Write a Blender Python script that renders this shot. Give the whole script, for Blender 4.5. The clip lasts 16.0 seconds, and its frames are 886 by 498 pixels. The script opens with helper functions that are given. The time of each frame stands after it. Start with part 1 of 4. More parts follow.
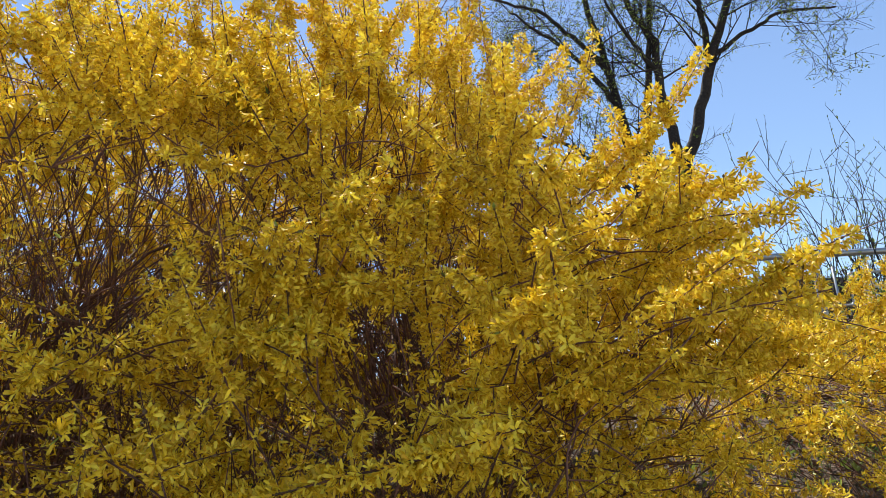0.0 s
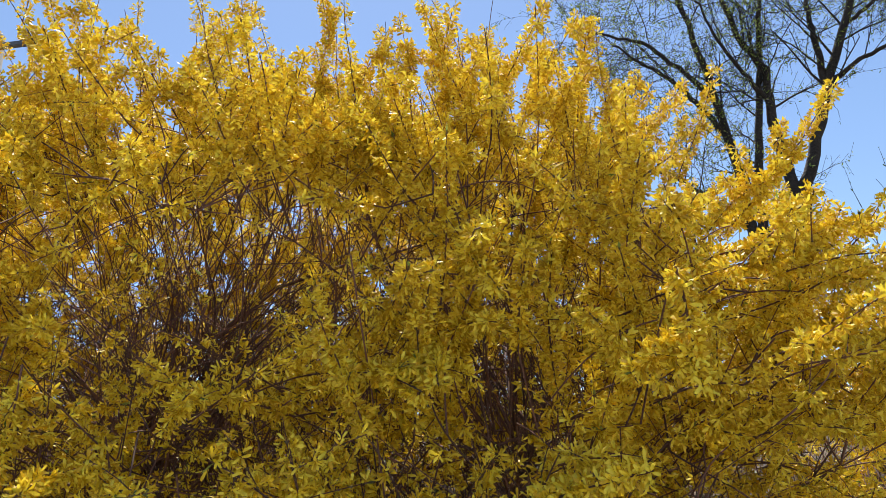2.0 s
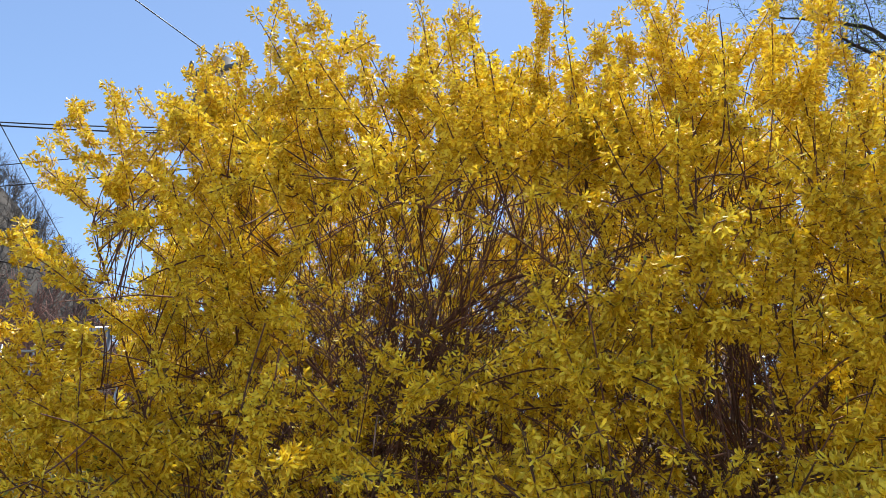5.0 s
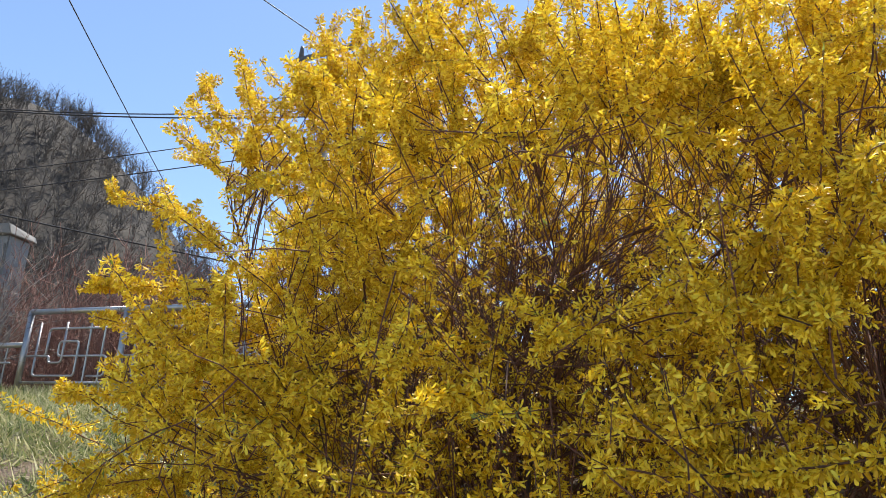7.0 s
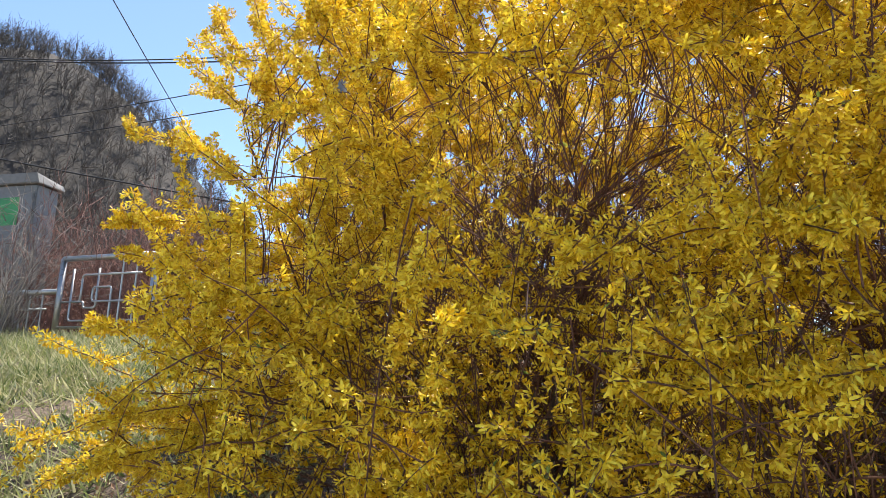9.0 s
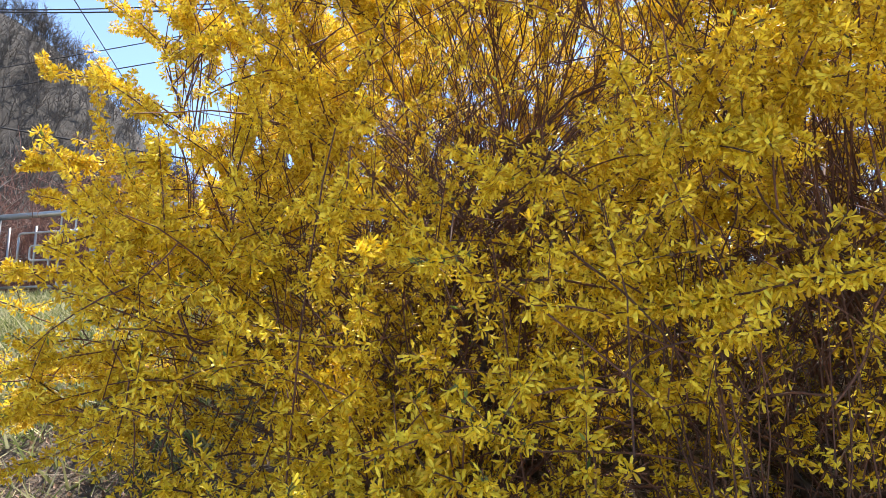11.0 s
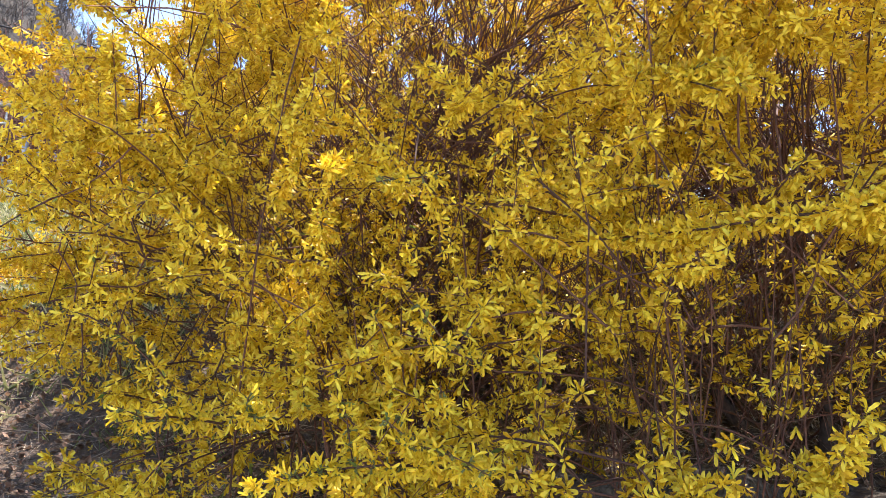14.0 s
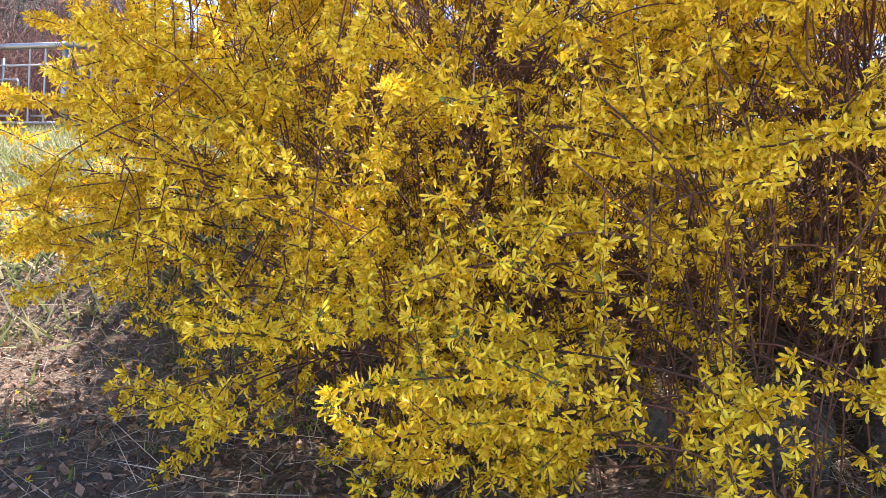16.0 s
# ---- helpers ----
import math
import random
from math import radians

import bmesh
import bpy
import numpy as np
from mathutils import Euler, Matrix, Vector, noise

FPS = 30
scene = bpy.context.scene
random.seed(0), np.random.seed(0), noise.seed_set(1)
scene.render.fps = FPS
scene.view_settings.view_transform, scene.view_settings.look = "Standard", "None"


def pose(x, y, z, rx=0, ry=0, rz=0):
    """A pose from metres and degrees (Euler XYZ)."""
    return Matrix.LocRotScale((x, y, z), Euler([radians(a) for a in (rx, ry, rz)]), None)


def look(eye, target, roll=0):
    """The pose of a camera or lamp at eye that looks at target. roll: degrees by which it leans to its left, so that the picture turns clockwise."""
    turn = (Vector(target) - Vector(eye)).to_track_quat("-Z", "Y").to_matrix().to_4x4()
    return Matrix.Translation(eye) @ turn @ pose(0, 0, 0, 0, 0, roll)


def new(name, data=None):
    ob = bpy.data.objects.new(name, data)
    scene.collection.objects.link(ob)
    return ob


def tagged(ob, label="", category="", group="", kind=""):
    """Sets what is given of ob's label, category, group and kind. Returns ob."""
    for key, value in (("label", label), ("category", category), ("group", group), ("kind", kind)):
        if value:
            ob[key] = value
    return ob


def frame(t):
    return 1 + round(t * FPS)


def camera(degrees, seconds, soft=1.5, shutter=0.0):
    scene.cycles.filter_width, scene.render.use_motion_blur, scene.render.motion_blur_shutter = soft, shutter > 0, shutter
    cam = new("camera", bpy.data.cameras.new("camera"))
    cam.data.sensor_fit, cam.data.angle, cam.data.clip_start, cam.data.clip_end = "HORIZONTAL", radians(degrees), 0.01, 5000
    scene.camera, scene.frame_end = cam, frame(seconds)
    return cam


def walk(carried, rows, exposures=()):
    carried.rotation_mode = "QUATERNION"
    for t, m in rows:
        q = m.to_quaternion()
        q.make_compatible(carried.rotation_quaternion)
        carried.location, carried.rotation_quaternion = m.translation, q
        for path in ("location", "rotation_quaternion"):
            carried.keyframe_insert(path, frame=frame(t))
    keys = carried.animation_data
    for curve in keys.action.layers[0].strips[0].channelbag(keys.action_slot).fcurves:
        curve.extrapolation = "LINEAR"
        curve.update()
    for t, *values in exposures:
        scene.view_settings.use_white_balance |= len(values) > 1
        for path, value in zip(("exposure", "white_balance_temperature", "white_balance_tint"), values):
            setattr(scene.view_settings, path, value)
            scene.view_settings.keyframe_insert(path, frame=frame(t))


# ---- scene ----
cam = camera(59.8, 16.0, 0.5)
METRES, EYE, TILT, LEAN, TURN = 0.55, 1.5, 15.5, 5.2, 0.0
ROWS = [
    (0.0, 0.0, 0.0, 0.0, 0.0, 0.0, -0.0),
    (0.5, -0.0315, -0.0152, 0.0285, 1.41, 0.59, 0.49),
    (1.0, -0.0641, -0.0277, 0.0312, 3.33, 1.24, 0.73),
    (1.5, -0.0836, -0.0504, 0.0336, 5.4, 1.87, 0.48),
    (2.0, -0.0957, -0.0674, 0.0216, 7.3, 2.42, -0.18),
    (2.5, -0.1291, -0.0779, 0.0118, 8.91, 2.75, -0.95),
    (3.0, -0.1404, -0.0658, 0.0028, 10.46, 2.91, -1.57),
    (3.5, -0.1433, -0.0671, 0.0083, 12.4, 2.92, -1.66),
    (4.0, -0.1681, -0.0813, 0.0048, 15.01, 2.84, -1.29),
    (4.5, -0.2113, -0.0849, -0.007, 17.97, 2.72, -1.01),
    (5.0, -0.2502, -0.1105, -0.0138, 21.04, 2.58, -1.0),
    (7.5, -0.3371, -0.1362, -0.166, 30.06, 0.2, -0.12),
    (8.0, -0.3425, -0.1297, -0.175, 30.69, -1.3, 0.01),
    (8.5, -0.336, -0.1225, -0.1926, 31.07, -2.4, 0.99),
    (11.0, -0.2429, -0.0125, -0.32, 27.29, -6.68, 2.01),
    (11.5, -0.2584, -0.0118, -0.3157, 25.96, -7.97, 1.31),
    (12.0, -0.269, -0.0119, -0.3132, 25.01, -9.47, 0.51),
    (12.5, -0.2665, -0.0051, -0.3227, 24.32, -10.63, -0.31),
    (13.0, -0.2617, -0.0102, -0.3217, 23.84, -11.52, -1.31),
    (13.5, -0.278, -0.0199, -0.3188, 23.59, -12.21, -1.71),
    (14.0, -0.3046, -0.0441, -0.3067, 23.62, -12.85, -1.67),
    (14.5, -0.3417, -0.069, -0.3038, 23.95, -13.56, -1.57),
    (15.0, -0.3788, -0.1001, -0.3147, 24.5, -14.43, -1.41),
    (15.5, -0.3804, -0.1229, -0.3402, 25.21, -15.65, -1.14),
    (16.0, -0.3743, -0.1263, -0.3687, 25.82, -17.19, -0.86),
]
walk(cam, [(t, pose(0, 0, EYE, TILT, LEAN, TURN) @ pose(METRES * x, METRES * y, METRES * z, 90 + pitch, roll, yaw)) for t, x, y, z, yaw, pitch, roll in ROWS], [(0.0, 0.82, 6500, 11), (5.0, 0.91, 6500, 10), (8.5, 1.24, 6500, 11), (12.5, 1.7, 6500, 15), (16.0, 2.02, 6500, 20)])

# ---- light ----
SUN_AZ, SUN_EL = -11.0, 62.0         # degrees to the right of the y axis, and above the horizon
sun = new("sun", bpy.data.lights.new("sun", "SUN"))
sun.data.energy, sun.data.angle, sun.data.color = 4.4, radians(0.6), (1.0, 0.95, 0.86)
_s = Vector((math.sin(radians(SUN_AZ)) * math.cos(radians(SUN_EL)), math.cos(radians(SUN_AZ)) * math.cos(radians(SUN_EL)), math.sin(radians(SUN_EL))))
sun.matrix_world = look(_s * 60, (0, 0, 0))
world = bpy.data.worlds.new("sky")
scene.world = world
world.use_nodes = True
_n = world.node_tree.nodes
_n.clear()
_sky, _bg, _out = _n.new("ShaderNodeTexSky"), _n.new("ShaderNodeBackground"), _n.new("ShaderNodeOutputWorld")
_sky.sky_type, _sky.sun_disc = "NISHITA", False
_sky.sun_elevation, _sky.sun_rotation = radians(SUN_EL), radians(SUN_AZ)
_sky.air_density, _sky.dust_density, _sky.ozone_density = 1.0, 0.2, 3.0
_bg.inputs["Strength"].default_value = 0.098
world.node_tree.links.new(_sky.outputs[0], _bg.inputs[0])
world.node_tree.links.new(_bg.outputs[0], _out.inputs[0])


# ---- materials ----
def material(name, dark, light, rough=0.8, metal=0.0, grain=40.0, broad=3.0, bump=0.3, thin=0.0, spread=0.0, third=None, depth=0.01):
    """A surface of two colours mixed by a fine and a broad noise; thin: share of light let through; spread: change from piece to piece."""
    m = bpy.data.materials.new(name)
    m.use_nodes = True
    t = m.node_tree
    t.nodes.clear()
    N, L = t.nodes.new, t.links.new
    out, bsdf = N("ShaderNodeOutputMaterial"), N("ShaderNodeBsdfPrincipled")
    co = N("ShaderNodeTexCoord")
    fine, wide = N("ShaderNodeTexNoise"), N("ShaderNodeTexNoise")
    fine.inputs["Scale"].default_value, fine.inputs["Detail"].default_value = grain, 5
    wide.inputs["Scale"].default_value, wide.inputs["Detail"].default_value = broad, 3
    for n in (fine, wide):
        L(co.outputs["Object"], n.inputs["Vector"])
    add = N("ShaderNodeMath")
    add.operation = "MULTIPLY_ADD"
    L(fine.outputs["Fac"], add.inputs[0])
    add.inputs[1].default_value = 0.5
    half = N("ShaderNodeMath")
    half.operation = "MULTIPLY"
    half.inputs[1].default_value = 0.5
    L(wide.outputs["Fac"], half.inputs[0])
    L(half.outputs[0], add.inputs[2])
    value = add.outputs[0]
    if spread:
        geo, sc = N("ShaderNodeNewGeometry"), N("ShaderNodeMath")
        sc.operation = "MULTIPLY_ADD"
        L(geo.outputs["Random Per Island"], sc.inputs[0])
        sc.inputs[1].default_value = spread
        L(value, sc.inputs[2])
        sub = N("ShaderNodeMath")
        sub.operation = "SUBTRACT"
        L(sc.outputs[0], sub.inputs[0])
        sub.inputs[1].default_value = spread / 2
        value = sub.outputs[0]
    ramp = N("ShaderNodeValToRGB")
    ramp.color_ramp.elements[0].position, ramp.color_ramp.elements[1].position = 0.3, 0.72
    ramp.color_ramp.elements[0].color, ramp.color_ramp.elements[1].color = (*dark, 1), (*light, 1)
    if third:
        e = ramp.color_ramp.elements.new(0.52)
        e.color = (*third, 1)
    L(value, ramp.inputs[0])
    L(ramp.outputs[0], bsdf.inputs["Base Color"])
    bsdf.inputs["Roughness"].default_value, bsdf.inputs["Metallic"].default_value = rough, metal
    if bump:
        b = N("ShaderNodeBump")
        b.inputs["Strength"].default_value, b.inputs["Distance"].default_value = bump, depth
        L(fine.outputs["Fac"], b.inputs["Height"])
        L(b.outputs[0], bsdf.inputs["Normal"])
    last = bsdf.outputs[0]
    if thin:
        tr, mix = N("ShaderNodeBsdfTranslucent"), N("ShaderNodeMixShader")
        L(ramp.outputs[0], tr.inputs["Color"])
        mix.inputs[0].default_value = thin
        L(bsdf.outputs[0], mix.inputs[1])
        L(tr.outputs[0], mix.inputs[2])
        last = mix.outputs[0]
    L(last, out.inputs["Surface"])
    return m


PETAL = material("petal", (0.61, 0.38, 0.008), (0.95, 0.76, 0.06), 0.55, grain=60, broad=2.2, bump=0, thin=0.26, spread=1.0, third=(0.84, 0.598, 0.019))
CALYX = material("calyx", (0.10, 0.12, 0.02), (0.2, 0.2, 0.05), 0.6, bump=0)
BARK = material("forsythia_bark", (0.06, 0.026, 0.017), (0.21, 0.098, 0.062), 0.85, grain=120, broad=5, bump=0.5, depth=0.002, spread=0.3)
SCALE = material("bud_scale", (0.05, 0.03, 0.012), (0.17, 0.11, 0.04), 0.8, bump=0)
OLD_BARK = material("old_bark", (0.035, 0.024, 0.02), (0.13, 0.09, 0.07), 0.85, grain=90, broad=6, bump=0.8, depth=0.004)
TREE_BARK = material("tree_bark", (0.018, 0.014, 0.011), (0.065, 0.05, 0.038), 0.9, grain=35, broad=4, bump=1, depth=0.02)
BUD = material("young_leaf", (0.10, 0.16, 0.02), (0.34, 0.40, 0.08), 0.5, grain=60, bump=0, thin=0.4, spread=0.5)
SOIL = material("soil_and_litter", (0.045, 0.031, 0.022), (0.27, 0.195, 0.125), 0.95, grain=55, broad=1.1, bump=1, depth=0.03, third=(0.125, 0.086, 0.056))
STRAW = material("dry_straw", (0.17, 0.12, 0.08), (0.6, 0.5, 0.37), 0.7, grain=8, broad=1.5, bump=0, thin=0.15, spread=0.8)
DEAD = material("dead_leaf", (0.12, 0.065, 0.042), (0.42, 0.26, 0.17), 0.75, grain=30, broad=3, bump=0.2, thin=0.15, spread=0.8)
GRASS = material("grass", (0.085, 0.125, 0.03), (0.31, 0.35, 0.11), 0.55, grain=8, broad=0.8, bump=0, thin=0.35, spread=0.5)
HAY = material("hay_grass", (0.26, 0.26, 0.1), (0.62, 0.57, 0.32), 0.65, grain=8, broad=0.8, bump=0, thin=0.3, spread=0.5)
STONE = material("edging_stone", (0.03, 0.025, 0.02), (0.25, 0.21, 0.165), 0.95, grain=70, broad=9, bump=1.0, depth=0.02, third=(0.11, 0.09, 0.072))
STEEL = material("stainless_steel", (0.36, 0.36, 0.355), (0.52, 0.515, 0.5), 0.4, 0.95, grain=14, broad=3, bump=0.04)
CABINET = material("grey_paint", (0.16, 0.158, 0.15), (0.25, 0.245, 0.235), 0.55, grain=30, broad=2, bump=0.08)
CAP = material("cap_paint", (0.17, 0.16, 0.145), (0.25, 0.235, 0.215), 0.6, grain=20, broad=2, bump=0.08)
STICKER = material("green_sticker", (0.03, 0.22, 0.06), (0.07, 0.36, 0.11), 0.45, grain=20, bump=0)
DARKBOX = material("dark_plastic", (0.09, 0.095, 0.1), (0.15, 0.155, 0.16), 0.5, grain=25, bump=0.05)
VINE = material("bare_vine", (0.17, 0.14, 0.12), (0.42, 0.37, 0.32), 0.85, grain=25, bump=0.2, spread=0.5)
REDTWIG = material("red_brown_twig", (0.12, 0.055, 0.042), (0.33, 0.165, 0.125), 0.8, grain=5, broad=0.6, bump=0, spread=0.6)
WOODFLOOR = material("woodland_floor", (0.016, 0.013, 0.011), (0.065, 0.053, 0.042), 0.95, grain=1.5, broad=0.12, bump=0)
WOOD = material("bare_wood", (0.06, 0.05, 0.042), (0.2, 0.17, 0.14), 0.9, grain=0.5, broad=0.06, bump=0, spread=0.5)
WIRE = material("black_cable", (0.012, 0.012, 0.013), (0.03, 0.03, 0.032), 0.6, grain=20, bump=0)
CONCRETE = material("pole_concrete", (0.14, 0.135, 0.125), (0.23, 0.22, 0.205), 0.9, grain=25, broad=2, bump=0.3)
BROWNROOF = material("brown_roof", (0.045, 0.03, 0.024), (0.11, 0.075, 0.058), 0.8, grain=15, broad=2, bump=0.3)
BOUNCE_PAVING = material("bounce_path_concrete", (0.42, 0.405, 0.37), (0.58, 0.56, 0.515), 0.9, grain=30, broad=1.2, bump=0.3)
PLASTER = material("grey_plaster", (0.48, 0.465, 0.43), (0.66, 0.635, 0.59), 0.9, grain=20, broad=2, bump=0.2)


# ---- mesh helpers ----
rng = np.random.default_rng(11)


def mesh_of(name, verts, tris, mat, smooth=False):
    """A mesh from arrays of points and triangles."""
    me = bpy.data.meshes.new(name)
    verts, tris = np.asarray(verts, np.float32), np.asarray(tris, np.int32)
    me.vertices.add(len(verts))
    me.vertices.foreach_set("co", verts.ravel())
    me.loops.add(tris.size)
    me.loops.foreach_set("vertex_index", tris.ravel())
    me.polygons.add(len(tris))
    me.polygons.foreach_set("loop_start", np.arange(0, tris.size, 3, dtype=np.int32))
    me.polygons.foreach_set("use_smooth", np.full(len(tris), smooth))
    me.update(calc_edges=True)
    me.validate()
    me.materials.append(mat)
    return me


class Tubes:
    """Collects tapered round rods into one set of points and triangles."""

    def __init__(self):
        self.v, self.f, self.n = [], [], 0

    def add(self, pts, r0, r1, sides=5, power=1.0):
        pts = np.asarray(pts, float)
        n = len(pts)
        if n < 2:
            return
        tan = np.gradient(pts, axis=0)
        tan /= np.linalg.norm(tan, axis=1)[:, None] + 1e-9
        ref = np.array((0.31, 0.9, 0.2)) if abs(tan[0][2]) > 0.8 else np.array((0.05, 0.1, 1.0))
        u = np.cross(tan, ref)
        u /= np.linalg.norm(u, axis=1)[:, None] + 1e-9
        w = np.cross(tan, u)
        r = (r0 + (r1 - r0) * np.linspace(0, 1, n) ** power)[:, None, None]
        a = np.linspace(0, 2 * np.pi, sides, endpoint=False)
        ring = np.cos(a)[None, :, None] * u[:, None] + np.sin(a)[None, :, None] * w[:, None]
        self.v.append((pts[:, None] + r * ring).reshape(-1, 3))
        i = np.arange(n - 1)[:, None] * sides
        j = np.arange(sides)[None]
        k = (j + 1) % sides
        a0, b0, c0, d0 = i + j, i + k, i + sides + k, i + sides + j
        self.f.append((np.stack([np.stack([a0, b0, c0], -1), np.stack([a0, c0, d0], -1)]).reshape(-1, 3)) + self.n)
        cap = np.array([[0, m + 1, m] for m in range(1, sides - 1)] + [[(n - 1) * sides, (n - 1) * sides + m, (n - 1) * sides + m + 1] for m in range(1, sides - 1)])
        if len(cap) and max(r0, r1) > 0.012:
            self.f.append(cap + self.n)
        self.n += n * sides

    def mesh(self, name, mat, smooth=True):
        return mesh_of(name, np.concatenate(self.v), np.concatenate(self.f), mat, smooth)


def scatter(protos, place, axis, size, spin=None, pick=None):
    """Many copies of small shapes as arrays: each proto (points, triangles) has its length along z."""
    place, axis = np.asarray(place, float), np.asarray(axis, float)
    n = len(place)
    axis /= np.linalg.norm(axis, axis=1)[:, None] + 1e-9
    spin = rng.uniform(0, 6.283, n) if spin is None else spin
    pick = rng.integers(0, len(protos), n) if pick is None else pick
    ref = np.where(np.abs(axis[:, 2:3]) > 0.9, (1.0, 0.0, 0.0), (0.0, 0.0, 1.0))
    u = np.cross(axis, ref)
    u /= np.linalg.norm(u, axis=1)[:, None]
    w = np.cross(axis, u)
    c, s = np.cos(spin)[:, None], np.sin(spin)[:, None]
    u, w = c * u + s * w, c * w - s * u
    vs, fs, base = [], [], 0
    for k, (pv, pf) in enumerate(protos):
        m = np.where(pick == k)[0]
        if not len(m):
            continue
        z = np.asarray(size)[m][:, None, None] if np.ndim(size) else size
        v = place[m][:, None] + z * (pv[None, :, 0:1] * u[m][:, None] + pv[None, :, 1:2] * w[m][:, None] + pv[None, :, 2:3] * axis[m][:, None])
        vs.append(v.reshape(-1, 3))
        fs.append((pf[None] + (np.arange(len(m)) * len(pv))[:, None, None]).reshape(-1, 3) + base)
        base += len(m) * len(pv)
    return np.concatenate(vs), np.concatenate(fs)


def part(name, mesh, parent, label="", kind=""):
    ob = new(name, mesh)
    ob.parent = parent
    return tagged(ob, label, kind=kind)


def bm_mesh(name, bm, mat, smooth=False):
    me = bpy.data.meshes.new(name)
    bm.to_mesh(me)
    bm.free()
    me.materials.append(mat)
    if smooth:
        me.polygons.foreach_set("use_smooth", [True] * len(me.polygons))
    return me


def box_bm(size, centre=(0, 0, 0), bevel=0.01):
    bm = bmesh.new()
    bmesh.ops.create_cube(bm, size=1, matrix=Matrix.Translation(centre) @ Matrix.Diagonal((*size, 1)))
    if bevel:
        bmesh.ops.bevel(bm, geom=bm.edges[:], offset=bevel, segments=2, affect="EDGES")
    return bm


def unit(v):
    return v / (np.linalg.norm(v) + 1e-9)


# ---- ground ----
PY = [-60, -0.2, 0.25, 0.6, 1.0, 2.0, 2.4, 2.75, 3.5, 4.5, 5.6, 7.25, 8.3, 13, 30]
PZ = [-0.1, 0.0, 0.25, 0.62, 0.70, 0.76, 0.84, 1.06, 1.40, 1.68, 1.93, 2.25, 2.2, 0.6, -1.0]


def ground_z(x, y):
    q = y - 0.145 * x
    z = np.interp(q, PY, PZ)
    z = z + 0.03 * np.sin(2.1 * x + 0.7 * y) * np.cos(1.7 * y - 0.4 * x) * (q > 0.5)
    z = z + 48.7 * np.exp(-0.5 * (((x + 96.5) / 22) ** 2 + ((y - 56.4) / 28) ** 2)) * (q > 8)
    return z


_u = np.linspace(-1, 1, 181)
_gx = np.sinh(_u * 7.2) / np.sinh(7.2) * 1500 - 0.8
_gy = np.sinh(_u * 7.2) / np.sinh(7.2) * 1500 + 1.8
_X, _Y = np.meshgrid(_gx, _gy)
_Z = ground_z(_X, _Y)
_near = np.exp(-(((_X + 0.8) / 7) ** 2 + ((_Y - 3) / 6) ** 2))
_Z = _Z + _near * rng.normal(0, 0.006, _Z.shape)
_i = np.arange(180)[:, None] * 181 + np.arange(180)[None]
_T = np.stack([np.stack([_i, _i + 1, _i + 182], -1), np.stack([_i, _i + 182, _i + 181], -1)]).reshape(-1, 3)
ground = new("ground", mesh_of("ground", np.stack([_X, _Y, _Z], -1).reshape(-1, 3), _T, SOIL, True))
ground.data.materials.append(WOODFLOOR)
_up = _Z.reshape(-1)[_T].mean(1) > 1.0
_up &= np.hypot(_X, _Y).reshape(-1)[_T].mean(1) > 16
ground.data.polygons.foreach_set("material_index", _up.astype(np.int32))
tagged(ground, "sloping brown soil bank with dry litter, rising to a wooded hill", "ground", kind="structure")

# unseen paved path at the foot of the bank, added to bounce sunlight onto the shrubs
_px = np.linspace(-40, 40, 81)
_pv, _pf = [], []
for k, x in enumerate(_px):
    for y, z in ((-5.0, -0.12), (-5.0, 0.02), (-0.35, 0.02), (-0.35, -0.12)):
        _pv.append((x, y + 0.145 * x, z))
for k in range(80):
    for j in range(3):
        a = k * 4 + j
        _pf += [(a, a + 4, a + 5), (a, a + 5, a + 1)]
tagged(new("bounce_pavement", mesh_of("bounce_pavement", _pv, np.array(_pf)[:, ::-1], BOUNCE_PAVING)), "unseen pale concrete path added to bounce light onto the shrubs", "path", kind="structure")

# ---- forsythia ----
# crown volumes: centre, half widths
CROWN = [((-1.12, 2.42, 2.05), (1.06, 1.08, 0.92)), ((-0.15, 2.45, 1.85), (0.78, 1.0, 0.97)), ((-1.6, 1.95, 1.5), (0.72, 0.7, 0.5)), ((-0.55, 1.85, 1.32), (1.1, 0.6, 0.52)),
         ((-0.5, 1.6, 1.05), (0.72, 0.45, 0.3)), ((-1.72, 2.03, 2.24), (0.44, 0.56, 0.55)), ((-2.0, 1.8, 1.38), (0.45, 0.4, 0.28)), ((0.32, 2.05, 1.75), (0.44, 0.6, 0.36)),
         ((-0.95, 1.36, 1.02), (0.36, 0.28, 0.17))]
LOW = [((1.75, 3.7, 1.5), (1.35, 1.0, 0.58)), ((3.1, 4.3, 1.7), (1.1, 0.9, 0.5)), ((1.35, 2.9, 1.15), (0.8, 0.6, 0.45)), ((1.3, 2.6, 1.35), (0.6, 0.4, 0.36)), ((1.0, 2.25, 1.08), (0.55, 0.45, 0.36))]


def fullness(p, vols):
    p = np.asarray(p)
    return np.min([np.sum(((p - np.array(c)) / np.array(r)) ** 2, -1) for c, r in vols], axis=0)


